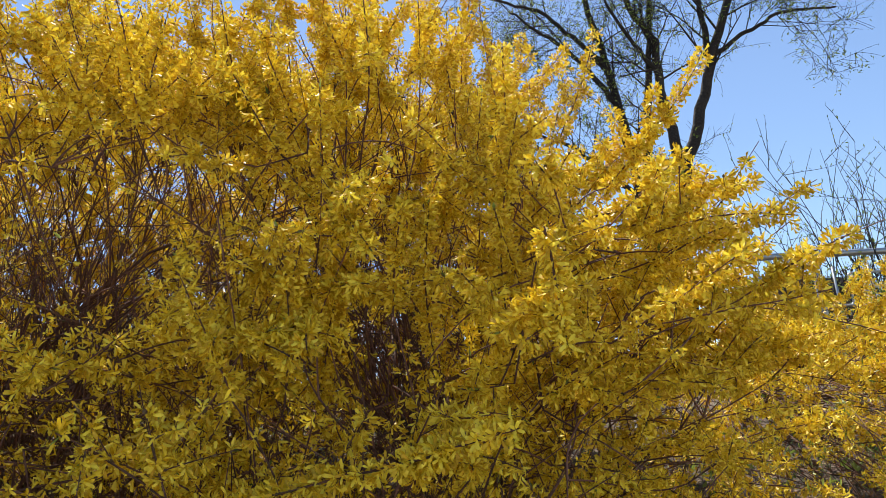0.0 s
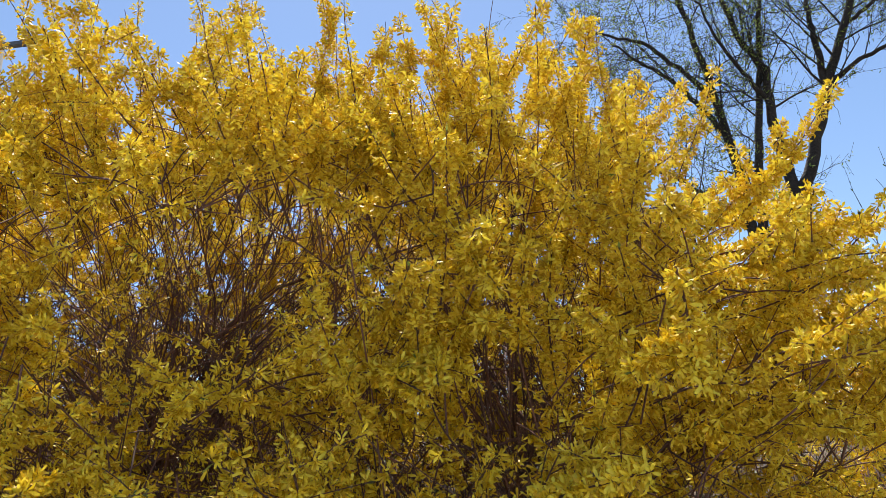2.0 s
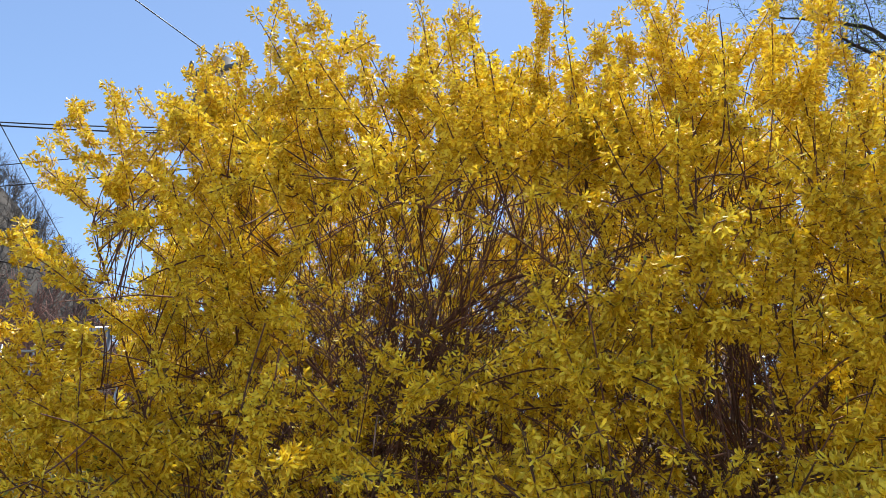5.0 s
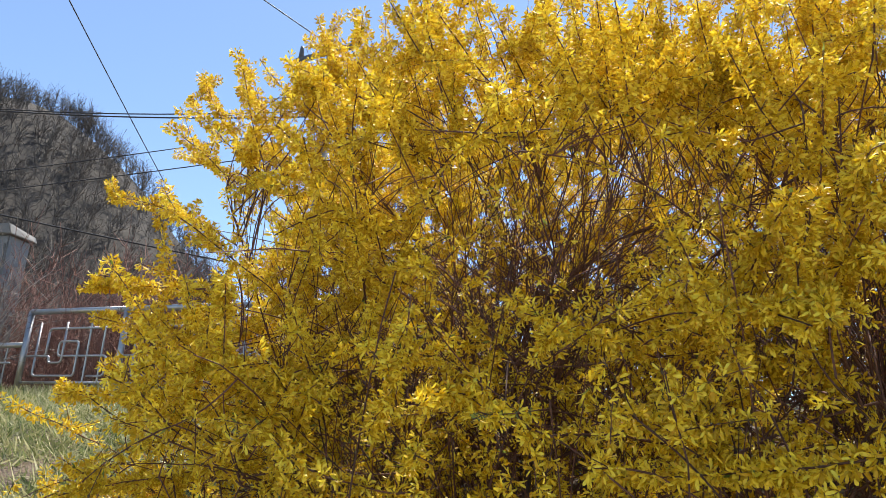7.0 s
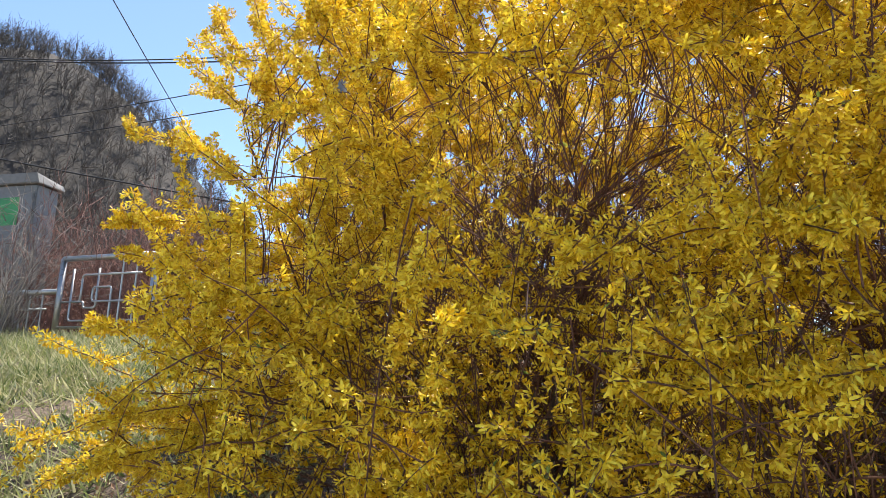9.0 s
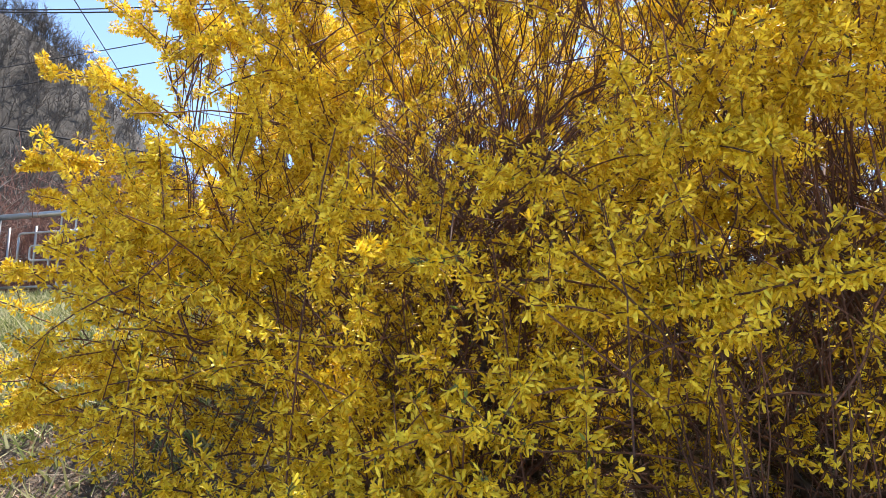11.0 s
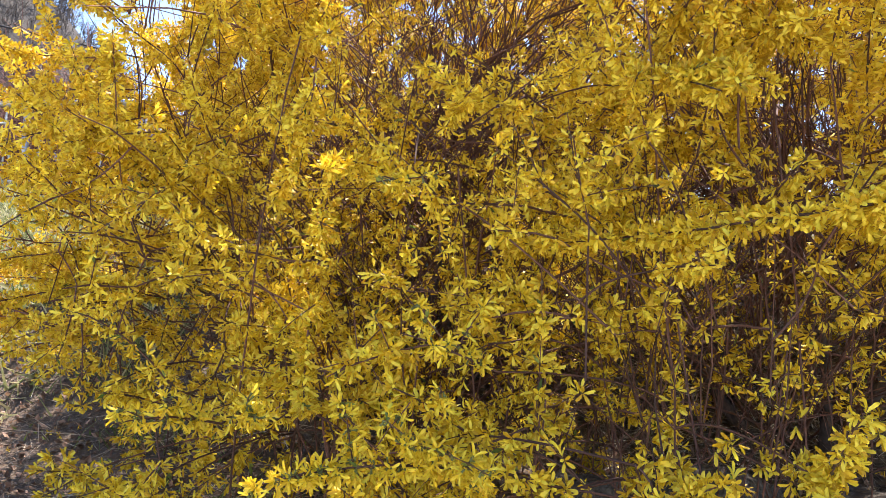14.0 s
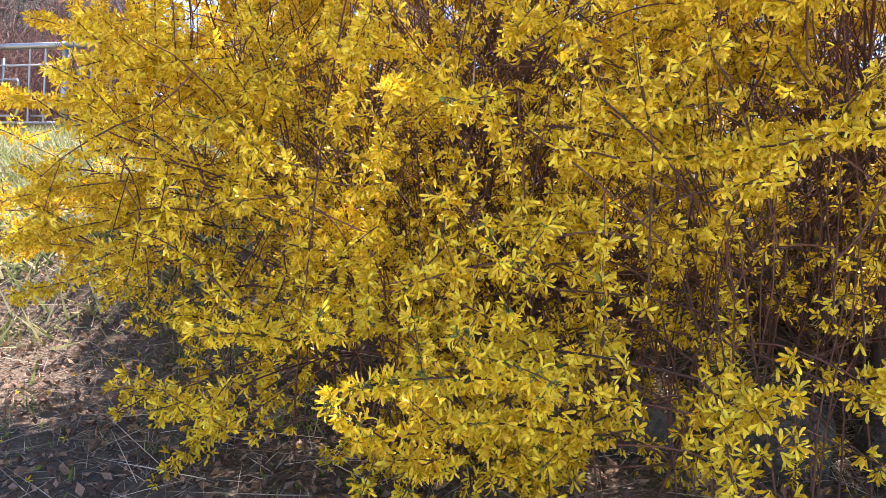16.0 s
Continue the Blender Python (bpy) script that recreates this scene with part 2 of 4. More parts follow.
def petal_flower(opening, curl, detail):
    """A four-petalled blossom that opens along z; its petals are 1 long. detail: 0 coarse to 2 fine."""
    vs, fs = [], []
    ts = ((0.0, 0.55, 1.0), (0.0, 0.4, 0.8, 1.0), (0.0, 0.3, 0.62, 0.86, 1.0))[detail]
    width = ((0.0, 0.14, 0.085), (0.0, 0.115, 0.135, 0.065), (0.045, 0.085, 0.115, 0.1, 0.045))[detail]
    for k in range(4):
        a = k * np.pi / 2 + rng.normal(0, 0.1)
        op = opening + rng.normal(0, 0.12)
        r, z, last, ang = 0.03, 0.0, 0.0, op * 0.45
        rows = []
        for t, wd in zip(ts, width):
            r += (t - last) * math.sin(ang)
            z += (t - last) * math.cos(ang)
            last = t
            ang = op * (0.45 + 0.75 * t) + curl * t
            row = []
            for c in ((0,) if wd == 0 else (-1, 0, 1) if detail > 1 else (-1, 1)):
                lift = 0.05 * (abs(c) - 0.5) if detail > 1 else 0
                x0, y0 = r - 0.3 * lift, c * wd
                row.append(len(vs))
                vs.append((x0 * math.cos(a) - y0 * math.sin(a), x0 * math.sin(a) + y0 * math.cos(a), z + lift))
            rows.append(row)
        for p, q in zip(rows, rows[1:]):
            if len(p) == 1:
                fs += [(p[0], q[j + 1], q[j]) for j in range(len(q) - 1)]
            elif len(q) == 1:
                fs += [(p[j], p[j + 1], q[0]) for j in range(len(p) - 1)]
            else:
                for j in range(len(p) - 1):
                    fs += [(p[j], p[j + 1], q[j + 1]), (p[j], q[j + 1], q[j])]
    return np.array(vs, float), np.array(fs)


def tiny_flower(opening):
    vs, fs = [], []
    for k in range(4):
        a = k * np.pi / 2 + rng.normal(0, 0.15)
        u, w = np.array((math.cos(a), math.sin(a), 0)), np.array((-math.sin(a), math.cos(a), 0))
        d = u * math.sin(opening) + np.array((0, 0, math.cos(opening)))
        fs.append((len(vs), len(vs) + 1, len(vs) + 2))
        vs += [np.zeros(3), d * 0.75 - w * 0.2, d * 0.95 + w * 0.14]
    return np.array(vs), np.array(fs)


TINY_FLOWERS = [tiny_flower(o) for o in (0.45, 0.7, 0.95, 1.2)]
FAR_FLOWERS = [petal_flower(o, c, 0) for o, c in ((0.9, 0.3), (0.65, 0.2), (1.15, 0.35), (0.4, 0.3), (1.0, -0.2), (0.75, 0.6))]
MID_FLOWERS = [petal_flower(o, c, 1) for o, c in ((1.0, 0.3), (0.75, 0.2), (1.2, 0.35), (0.55, 0.3), (1.1, -0.2), (0.85, 0.6))]
NEAR_FLOWERS = [petal_flower(o, c, 2) for o, c in ((1.0, 0.3), (0.7, 0.3), (1.2, 0.4), (0.5, 0.35), (0.9, 0.6))]
LEAFLET = [(np.array([(0, 0, 0), (0.16, 0.04, 0.4), (0, -0.02, 0.45), (-0.16, 0.04, 0.4), (0, 0.1, 1.0)], float), np.array([(0, 1, 2), (0, 2, 3), (1, 4, 2), (2, 4, 3)]))]

BUD_SCALE = [(np.array([(0, 0, -0.5), (0.28, 0, 0), (-0.14, 0.24, 0), (-0.14, -0.24, 0), (0, 0, 0.5)]), np.array([(0, 2, 1), (0, 3, 2), (0, 1, 3), (4, 1, 2), (4, 2, 3), (4, 3, 1)]))]


def view_gap(p):
    """Where the crown is thinned to fit the camera's view and its stems show: the open heart, and the gaps over the
    feet of the old stems.
    """
    # u, v: slopes of the line from the camera's place, so gaps are wedges
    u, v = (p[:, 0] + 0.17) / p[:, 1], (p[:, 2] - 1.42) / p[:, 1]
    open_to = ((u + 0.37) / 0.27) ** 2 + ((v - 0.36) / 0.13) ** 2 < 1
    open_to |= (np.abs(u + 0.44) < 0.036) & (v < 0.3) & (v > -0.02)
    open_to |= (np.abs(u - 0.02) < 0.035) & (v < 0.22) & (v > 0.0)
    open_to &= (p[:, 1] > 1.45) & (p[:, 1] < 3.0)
    # another wedge from the camera, over the edging stones, shows the bank's litter
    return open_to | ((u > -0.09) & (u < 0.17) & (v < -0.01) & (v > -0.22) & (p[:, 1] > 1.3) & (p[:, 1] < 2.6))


def grow(p, d, length, droop, wander, step=0.07, stop=None):
    """A shoot from p towards d that sags with its length."""
    p = np.array(p, float)
    n = max(2, int(length / step))
    h = length / n
    wob = rng.normal(0, wander * h ** 0.5, (n, 3))
    d = np.array(d, float)
    d /= math.sqrt(d @ d) + 1e-9
    pts = [p]
    for i in range(n):
        d = d + wob[i]
        d[2] -= droop * h * (0.3 + 1.7 * i / n)
        d /= math.sqrt(d @ d)
        p = p + d * h
        if stop is not None and stop(p):
            break
        pts.append(p)
    return np.array(pts)


class Bush:
    def __init__(self, vols):
        self.vols = vols
        self.stems, self.aged, self.nodes, self.twigs = [], [], [], Tubes()
        self.fp, self.fa = [], []
        self.lp, self.la = [], []
        self.bp, self.ba = [], []

    def bloom(self, pts, gap=0.016, dense=1.0, many=(4, 8)):
        """Tufts of nodding blossoms round the joints of a twig."""
        seg = np.linalg.norm(np.diff(pts, axis=0), axis=1)
        cum = np.concatenate([[0], np.cumsum(seg)])
        n = int(cum[-1] / gap) + 1
        s = (np.arange(n) + rng.uniform(0.3, 0.7, n)) * cum[-1] / n
        s = s[rng.random(n) < dense * rng.choice((0.4, 0.8, 1.0, 1.0))]
        if not len(s):
            return
        p = np.stack([np.interp(s, cum, pts[:, k]) for k in range(3)], -1)
        i = np.clip(np.searchsorted(cum, s) - 1, 0, len(seg) - 1)
        tan = (pts[i + 1] - pts[i]) / (seg[i][:, None] + 1e-9)
        k = rng.integers(many[0], many[1], len(s))
        r = np.repeat(np.arange(len(s)), k)
        side = np.cross(tan[r], rng.normal(size=(len(r), 3)))
        side /= np.linalg.norm(side, axis=1)[:, None] + 1e-9
        a = side + tan[r] * rng.uniform(-0.1, 0.6, (len(r), 1)) + (0, 0, -0.3) + rng.normal(0, 0.2, (len(r), 3))
        a /= np.linalg.norm(a, axis=1)[:, None] + 1e-9
        self.fp.append(p[r] + a * rng.uniform(0.004, 0.011, (len(r), 1)) + rng.normal(0, 0.0025, (len(r), 3)))
        self.fa.append(a)
        self.bp.append(p)
        self.ba.append(tan)
        m = rng.random(len(s)) < 0.1
        self.lp.append(p[m])
        self.la.append(tan[m] + rng.normal(0, 0.5, (m.sum(), 3)))

    def stem(self, base, d, length, r, droop, bare_twigs=4):
        foot = base[2] + 0.45
        vols = self.vols
        edge = rng.uniform(0.7, 1.05)
        out = lambda q: fullness(q, vols) > edge and (q[2] > foot or math.hypot(q[0] - base[0], q[1] - base[1]) > 0.5)
        pts = grow(base, d, length, droop, 0.24, 0.08, out)
        if len(pts) < 4:
            return
        t = Tubes()
        t.add(pts, r, max(0.0018, r * 0.3), 5)
        self.stems.append(t)
        self.nodes.append(pts[3:])
        self.bloom(pts[int(len(pts) * 0.6):], 0.035, 0.7)
        for k in range(bare_twigs):
            i = rng.integers(2, len(pts))
            q = grow(pts[i], pts[i] - pts[i - 1] + rng.normal(0, 0.03, 3), rng.uniform(0.25, 0.8), rng.uniform(-0.2, 0.7), 0.25, 0.09, out)
            if len(q) > 2:
                self.twigs.add(q, r * 0.33, 0.0009, 4)
                self.nodes.append(q[2:])
                self.bloom(q[len(q) // 2:], 0.04, 0.75)

    def old(self, at, n):
        """Thick dark stems at the foot of the shrub, leaning apart."""
        for k in range(n):
            a = k * 2.4 + 0.4
            x, y = at[0] + 0.13 * math.cos(a), at[1] + 0.13 * math.sin(a)
            pts = grow((x, y, float(ground_z(x, y)) - 0.05), (0.45 * math.cos(a), 0.45 * math.sin(a), 1), rng.uniform(0.45, 0.9), 0.0, 0.5, 0.05)
            t = Tubes()
            t.add(pts, rng.uniform(0.017, 0.027), 0.007, 8)
            self.aged.append(t)
            self.nodes.append(pts[5:])
            for j in range(4):
                i = rng.integers(3, len(pts))
                q = grow(pts[i], pts[i] - pts[i - 1] + rng.normal(0, 0.035, 3), rng.uniform(0.5, 1.2), rng.uniform(-0.1, 0.6), 0.28, 0.09)
                self.twigs.add(q, 0.004, 0.0013, 5)
                self.nodes.append(q[3:])

    def tangle(self, n):
        """Thin leafless twigs that crowd the inside of the crown."""
        nodes = np.concatenate(self.nodes)
        nodes = nodes[nodes[:, 2] < 2.7]
        vols = self.vols
        for k in range(n):
            p = nodes[rng.integers(0, len(nodes))]
            q = grow(p, rng.normal(0, 0.45, 3) + (0, 0, 0.8), rng.uniform(0.3, 0.9), rng.uniform(-0.2, 0.6), 0.2, 0.12, lambda w: fullness(w, vols) > 0.95)
            if len(q) > 2:
                self.twigs.add(q, 0.002, 0.0009, 3)

    def fan(self, at, wide, n, reach=(0.6, 1.25), thick=(0.0022, 0.0064), open_out=1.2):
        """Bare brown shoots that fan out from the old wood inside the crown, forking once or twice."""
        for k in range(n):
            p = np.array(at) + rng.normal(0, 1, 3) * wide
            a, lean = rng.uniform(0, 6.283), rng.uniform(0.1, 1.0) * open_out
            d = (math.cos(a) * lean * 1.5, math.sin(a) * lean * 0.8, 1)
            r = rng.uniform(*thick)
            q = grow(p, d, rng.uniform(*reach), rng.uniform(0.0, 0.9), 0.36, 0.08)
            self.twigs.add(q, r, r * 0.35, 5)
            for j in range(rng.integers(2, 5)):
                i = rng.integers(2, len(q))
                w = grow(q[i], q[i] - q[i - 1] + rng.normal(0, 0.06, 3), rng.uniform(0.2, 0.6), rng.uniform(-0.1, 0.5), 0.2, 0.09)
                self.twigs.add(w, r * 0.5, 0.001, 4)
            self.nodes.append(q[len(q) // 2:])

    def spray(self, p, d, length, droop, dense=1.0, r=0.0022, spurs=(1, 4), many=(4, 8), gap=0.015):
        """A twig with tufts of blossom at its joints and on a few short spurs."""
        pts = grow(p, d, length, droop, 0.25, 0.05)
        self.twigs.add(pts, r, 0.0011, 4)
        self.bloom(pts, gap, dense, many)
        for k in range(rng.integers(*spurs)):
            i = rng.integers(1, len(pts) - 1) if len(pts) > 2 else 1
            q = grow(pts[i], (pts[i] - pts[i - 1]) * 8 + rng.normal(0, 0.6, 3) + (0, 0, 0.15), rng.uniform(0.05, 0.15), droop, 0.2, 0.03)
            self.twigs.add(q, r * 0.6, 0.0009, 3)
            self.bloom(q, gap, dense, many)

    def fill(self, anchors, dense=1.0, course=None):
        """A flowering spray at each anchor, tied to the nearest stem below it by a thin branch; course: way, length and sag of each spray."""
        nodes = np.concatenate(self.nodes)
        for n, p in enumerate(anchors):
            w = np.linalg.norm(nodes - p, axis=1) + 0.8 * np.maximum(0, nodes[:, 2] - p[2] + 0.05)
            a = nodes[rng.choice(np.where(w < w.min() + 0.16)[0])]
            gap = np.linalg.norm(p - a)
            c, r = min(self.vols, key=lambda v: np.sum(((p - np.array(v[0])) / np.array(v[1])) ** 2))
            away = (p - np.array(c)) / np.array(r)
            low = p[2] < 1.6
            d = unit(away) * (0.9 if low else 0.6) + unit(p - a) * 0.5 + rng.normal(0, 0.4, 3) + (0, 0, 0.25 if low else 0.7)
            if gap > 0.04:
                s = np.linspace(0, 1, max(8, int(gap / 0.05)))[:, None]
                mid = (a + p) / 2 + (0, 0, 0.12 * gap) + rng.normal(0, 0.14 * gap, 3)
                q = (1 - s) ** 2 * a + 2 * s * (1 - s) * mid + s * s * p
                self.twigs.add(q, 0.0023, 0.0017, 4)
                d = d * 0.6 + unit(p - mid) * 0.9
                self.bloom(q[len(q) // 2:], 0.07, 0.5 * dense, (4, 8))
            if course:
                self.spray(p, course[n][0], course[n][1], course[n][2], 1.2, 0.0026, (3, 6), (5, 9), 0.013 if p[2] > 1.3 else 0.024)
                continue
            self.spray(p, d, rng.uniform(0.08, 0.26) if low else rng.uniform(0.14, 0.34), rng.uniform(0.3, 1.6) if low else rng.uniform(0, 0.9), dense, many=(3, 7) if low else (4, 8), gap=0.03 if low else 0.015)

    def build(self, name, label, at, near, size=1.0):
        """near: how many of the blossoms closest to the camera stand as parts of their own."""
        root = tagged(new(name), label, "shrub", "forsythia shrubs along the bank")
        root.location = at
        o = np.array(at)
        for t in self.stems:
            t.v = [v - o for v in t.v]
            part("stem", t.mesh("stem", BARK), root, "slender brown arching stem")
        for t in self.aged:
            t.v = [v - o for v in t.v]
            part("old_stem", t.mesh("old_stem", OLD_BARK), root, "thick dark old stem")
        self.twigs.v = [v - o for v in self.twigs.v]
        part("twigwork", self.twigs.mesh("twigs", BARK), root, kind="stuff")
        fp, fa = np.concatenate(self.fp) - o, np.concatenate(self.fa)
        fs = rng.uniform(0.016, 0.024, len(fp)) * size
        open_to_view = view_gap(fp + o) & (rng.random(len(fp)) < 0.6)
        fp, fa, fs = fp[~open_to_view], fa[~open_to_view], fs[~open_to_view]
        d = np.linalg.norm(fp + o - np.array((-0.3, 0.0, 1.2)), axis=1)
        far = d > 0.85
        fp, fa, fs, d = fp[far], fa[far], fs[far], d[far]
        order = np.argsort(d)
        first, rest = order[:near], order[near:]
        mid, far = rest[d[rest] < 1.4], rest[d[rest] >= 1.4]
        tiny, far = far[d[far] > 1.9], far[d[far] <= 1.9]
        v, f = np.zeros((0, 3)), np.zeros((0, 3), int)
        for kit, some in ((TINY_FLOWERS, tiny), (FAR_FLOWERS, far)):
            if len(some):
                v1, f1 = scatter(kit, fp[some], fa[some], fs[some])
                v, f = np.concatenate([v, v1]), np.concatenate([f, f1 + len(v)])
        if len(mid):
            v1, f1 = scatter(MID_FLOWERS, fp[mid], fa[mid], fs[mid])
            v, f = np.concatenate([v, v1]), np.concatenate([f, f1 + len(v)])
        part("blossoms", mesh_of("blossoms", v, f, PETAL), root, "mass of bright yellow four-petalled blossoms", "stuff")
        meshes = [mesh_of("flower", pv, pf, PETAL, True) for pv, pf in NEAR_FLOWERS]
        cup = Tubes()
        cup.add([(0, 0, -0.32), (0, 0, -0.1), (0, 0, 0.12)], 0.05, 0.1, 5)
        cup = cup.mesh("calyx", CALYX)
        for i in first:
            q = Vector(fa[i]).to_track_quat("Z", "Y") @ Euler((0, 0, rng.uniform(0, 6.28))).to_quaternion()
            ob = part("flower", meshes[rng.integers(0, len(meshes))], root)
            ob.matrix_basis = Matrix.LocRotScale(Vector(fp[i]), q, Vector((fs[i],) * 3))
            part("calyx", cup, ob)
        bp, ba = np.concatenate(self.bp), np.concatenate(self.ba)
        near_by = np.linalg.norm(bp - np.array((-0.3, 0.0, 1.2)), axis=1) < 2.15
        bp, ba = (bp[near_by], ba[near_by]) if near_by.sum() > 10 else (bp[:400], ba[:400])
        v, f = scatter(BUD_SCALE, bp - o, ba, rng.uniform(0.008, 0.013, len(bp)))
        part("bud_scale_growth", mesh_of("bud_scale_growth", v, f, SCALE), root, "small dark brown bud scales at the joints", "stuff")
        lp, la = np.concatenate(self.lp), np.concatenate(self.la)
        v, f = scatter(LEAFLET, lp - o, la, rng.uniform(0.012, 0.028, len(lp)))
        part("young_leaves", mesh_of("young_leaves", v, f, BUD), root, "small fresh green leaves", "stuff")
        return root


def clump(bush, base, count, reach, lean, droop, thick=(0.003, 0.0068)):
    for k in range(count):
        a = k * 2.399 + rng.uniform(-0.3, 0.3)
        th = lean[0] + (lean[1] - lean[0]) * math.sqrt((k + 0.5) / count)
        x, y = base[0] + 0.22 * math.cos(a) * rng.random(), base[1] + 0.22 * math.sin(a) * rng.random()
        d = (math.sin(th) * math.cos(a), math.sin(th) * math.sin(a), math.cos(th))
        bush.stem((x, y, float(ground_z(x, y)) - 0.03), d, rng.uniform(*reach), rng.uniform(*thick), rng.uniform(*droop))


def anchors_in(vols, n, inner, clear=0.1, patchy=1.0):
    """Places spread through the crown, more of them towards its skin."""
    lo = np.min([np.array(c) - r for c, r in vols], axis=0)
    hi = np.max([np.array(c) + r for c, r in vols], axis=0)
    p = rng.uniform(lo, hi, (n * 40, 3))
    q = fullness(p, vols)
    high = p[:, 2] - ground_z(p[:, 0], p[:, 1])
    keep = (q < 0.97) & (high > clear)
    keep &= rng.random(len(p)) < np.interp(q, (0.0, 0.25, 0.5, 0.65), (0.02 * inner, 0.12 * inner, 0.5, 1.0))
    # thinner near the soil, where the bank shows through
    keep &= rng.random(len(p)) < np.interp(high, (0.1, 0.4, 0.9), (0.35, 0.6, 1.0))
    # the tall crown is opened along camera sightlines at its heart, and over the feet of the old stems
    keep &= ~view_gap(p) | (rng.random(len(p)) < 0.22)
    # the bank and its edging stones show below the thin shoots
    bare = (p[:, 0] > -0.5) & (p[:, 2] < 1.35) & (p[:, 1] < 2.3)
    keep &= ~bare | (rng.random(len(p)) < 0.2)
    # uneven: loose tufts with gaps between
    patch = np.sin(9 * p[:, 0] + 4 * p[:, 2]) * np.sin(8 * p[:, 2] - 3 * p[:, 0] + 5 * p[:, 1]) + 0.6 * np.sin(17 * p[:, 0] - 11 * p[:, 2])
    keep &= rng.random(len(p)) < np.interp(patch, (-0.7, 0.4), (1 - 0.9 * patchy, 1.0))
    # past a bearing from the camera sprays thin out to show fence and grass
    keep &= ((p[:, 0] + 0.2) / p[:, 1] > -1.1) | (rng.random(len(p)) < 0.4)
    # the skirt is thick with blossom
    skirt = (p[:, 0] < -1.25) & (p[:, 2] < 1.75)
    keep &= skirt | (rng.random(len(p)) < 0.7)
    return p[keep][:n]


_all = anchors_in(CROWN, 930, 1.0, 0.1, 0.8)
_split = -0.62 + 0.25 * np.sin(_all[:, 2] * 2.0)

big = Bush(CROWN)
clump(big, (-1.3, 2.45), 54, (1.6, 3.0), (0.1, 1.15), (0.1, 0.6))
big.old((-1.28, 2.42), 9)
# arching skirt towards the open side of the slope
for k in range(14):
    a = radians(rng.uniform(165, 250))
    big.stem((-1.45 + rng.normal(0, 0.12), 2.55 + rng.normal(0, 0.12), 1.0), (math.cos(a), math.sin(a), rng.uniform(0.35, 0.9)), rng.uniform(0.9, 1.5), 0.0042, rng.uniform(0.2, 0.5), 6)
big.tangle(500)
big.fan((-1.25, 2.42, 1.6), (0.1, 0.09, 0.14), 130, (0.45, 1.15))
big.fill(_all[_all[:, 0] < _split])
big.fill(anchors_in([((-0.62, 1.6, 1.6), (0.38, 0.3, 0.24))], 16, 3.0))
big.fill(anchors_in([((-1.45, 1.42, 1.4), (0.42, 0.34, 0.26))], 34, 3.0))
big.fill(anchors_in([((-2.0, 1.75, 1.38), (0.45, 0.4, 0.28))], 30, 3.0))
# single long sprays that stand out from the crown: foot, way, length, sag
REACH = [((-1.75, 1.65, 2.3), (-0.6, -0.1, 0.55), 0.45, 0.2), ((-1.85, 1.65, 2.1), (-0.8, -0.1, 0.4), 0.5, 0.3), ((-1.8, 1.5, 1.92), (-0.9, -0.2, 0.05), 0.42, 0.5),
         ((-1.0, 1.3, 1.8), (0.03, -0.05, -1), 0.24, 0.0), ((-1.6, 1.6, 1.45), (-0.6, -0.45, 0.0), 0.5, 0.5), ((-1.65, 1.55, 1.35), (-0.55, -0.5, -0.1), 0.5, 0.5), ((-1.7, 1.55, 1.6), (-0.7, -0.4, 0.1), 0.5, 0.5),
         ((-1.6, 1.5, 1.22), (-0.4, -0.4, -0.1), 0.42, 0.5), ((-1.75, 1.55, 1.75), (-0.6, -0.3, 0.2), 0.4, 0.3), ((-1.7, 1.7, 1.3), (-0.7, -0.3, 0.15), 0.42, 0.6),
         ((-0.95, 1.25, 1.27), (0.02, -0.05, -1), 0.16, 0.0), ((-1.95, 1.7, 1.4), (-0.85, -0.1, -0.1), 0.45, 0.2), ((-1.9, 1.75, 1.3), (-0.9, -0.15, 0.05), 0.6, 0.4),
         ((-1.9, 1.8, 1.6), (-0.8, -0.1, 0.0), 0.35, 0.3), ((-1.9, 1.65, 1.2), (-0.7, -0.3, 0.1), 0.55, 0.5), ((-1.9, 1.85, 1.75), (-0.8, -0.1, 0.2), 0.3, 0.3), ((-2.0, 1.9, 1.3), (-0.9, 0.1, 0.1), 0.55, 0.4), ((-2.0, 1.8, 2.5), (-0.5, -0.1, 0.6), 0.5, 0.1)]
big.fill(np.array([q[0] for q in REACH]), 1.0, [q[1:] for q in REACH])
# upright wands above the crown
_tops = np.concatenate(big.nodes)
_tops = _tops[_tops[:, 2] > 2.5]
for k in range(95):
    big.spray(_tops[rng.integers(0, len(_tops))], (rng.normal(-0.06, 0.18), rng.normal(-0.08, 0.18), 1), rng.uniform(0.3, 0.8), 0.1, 0.85, 0.0026, (0, 2), (2, 6), 0.02)
_tops = _tops[_tops[:, 0] < -1.5]
for k in range(32):
    big.spray(_tops[rng.integers(0, len(_tops))], (rng.normal(-0.25, 0.15), rng.normal(-0.1, 0.18), 1), rng.uniform(0.3, 0.65), 0.1, 0.95, 0.0026, (0, 3), (3, 7), 0.016)
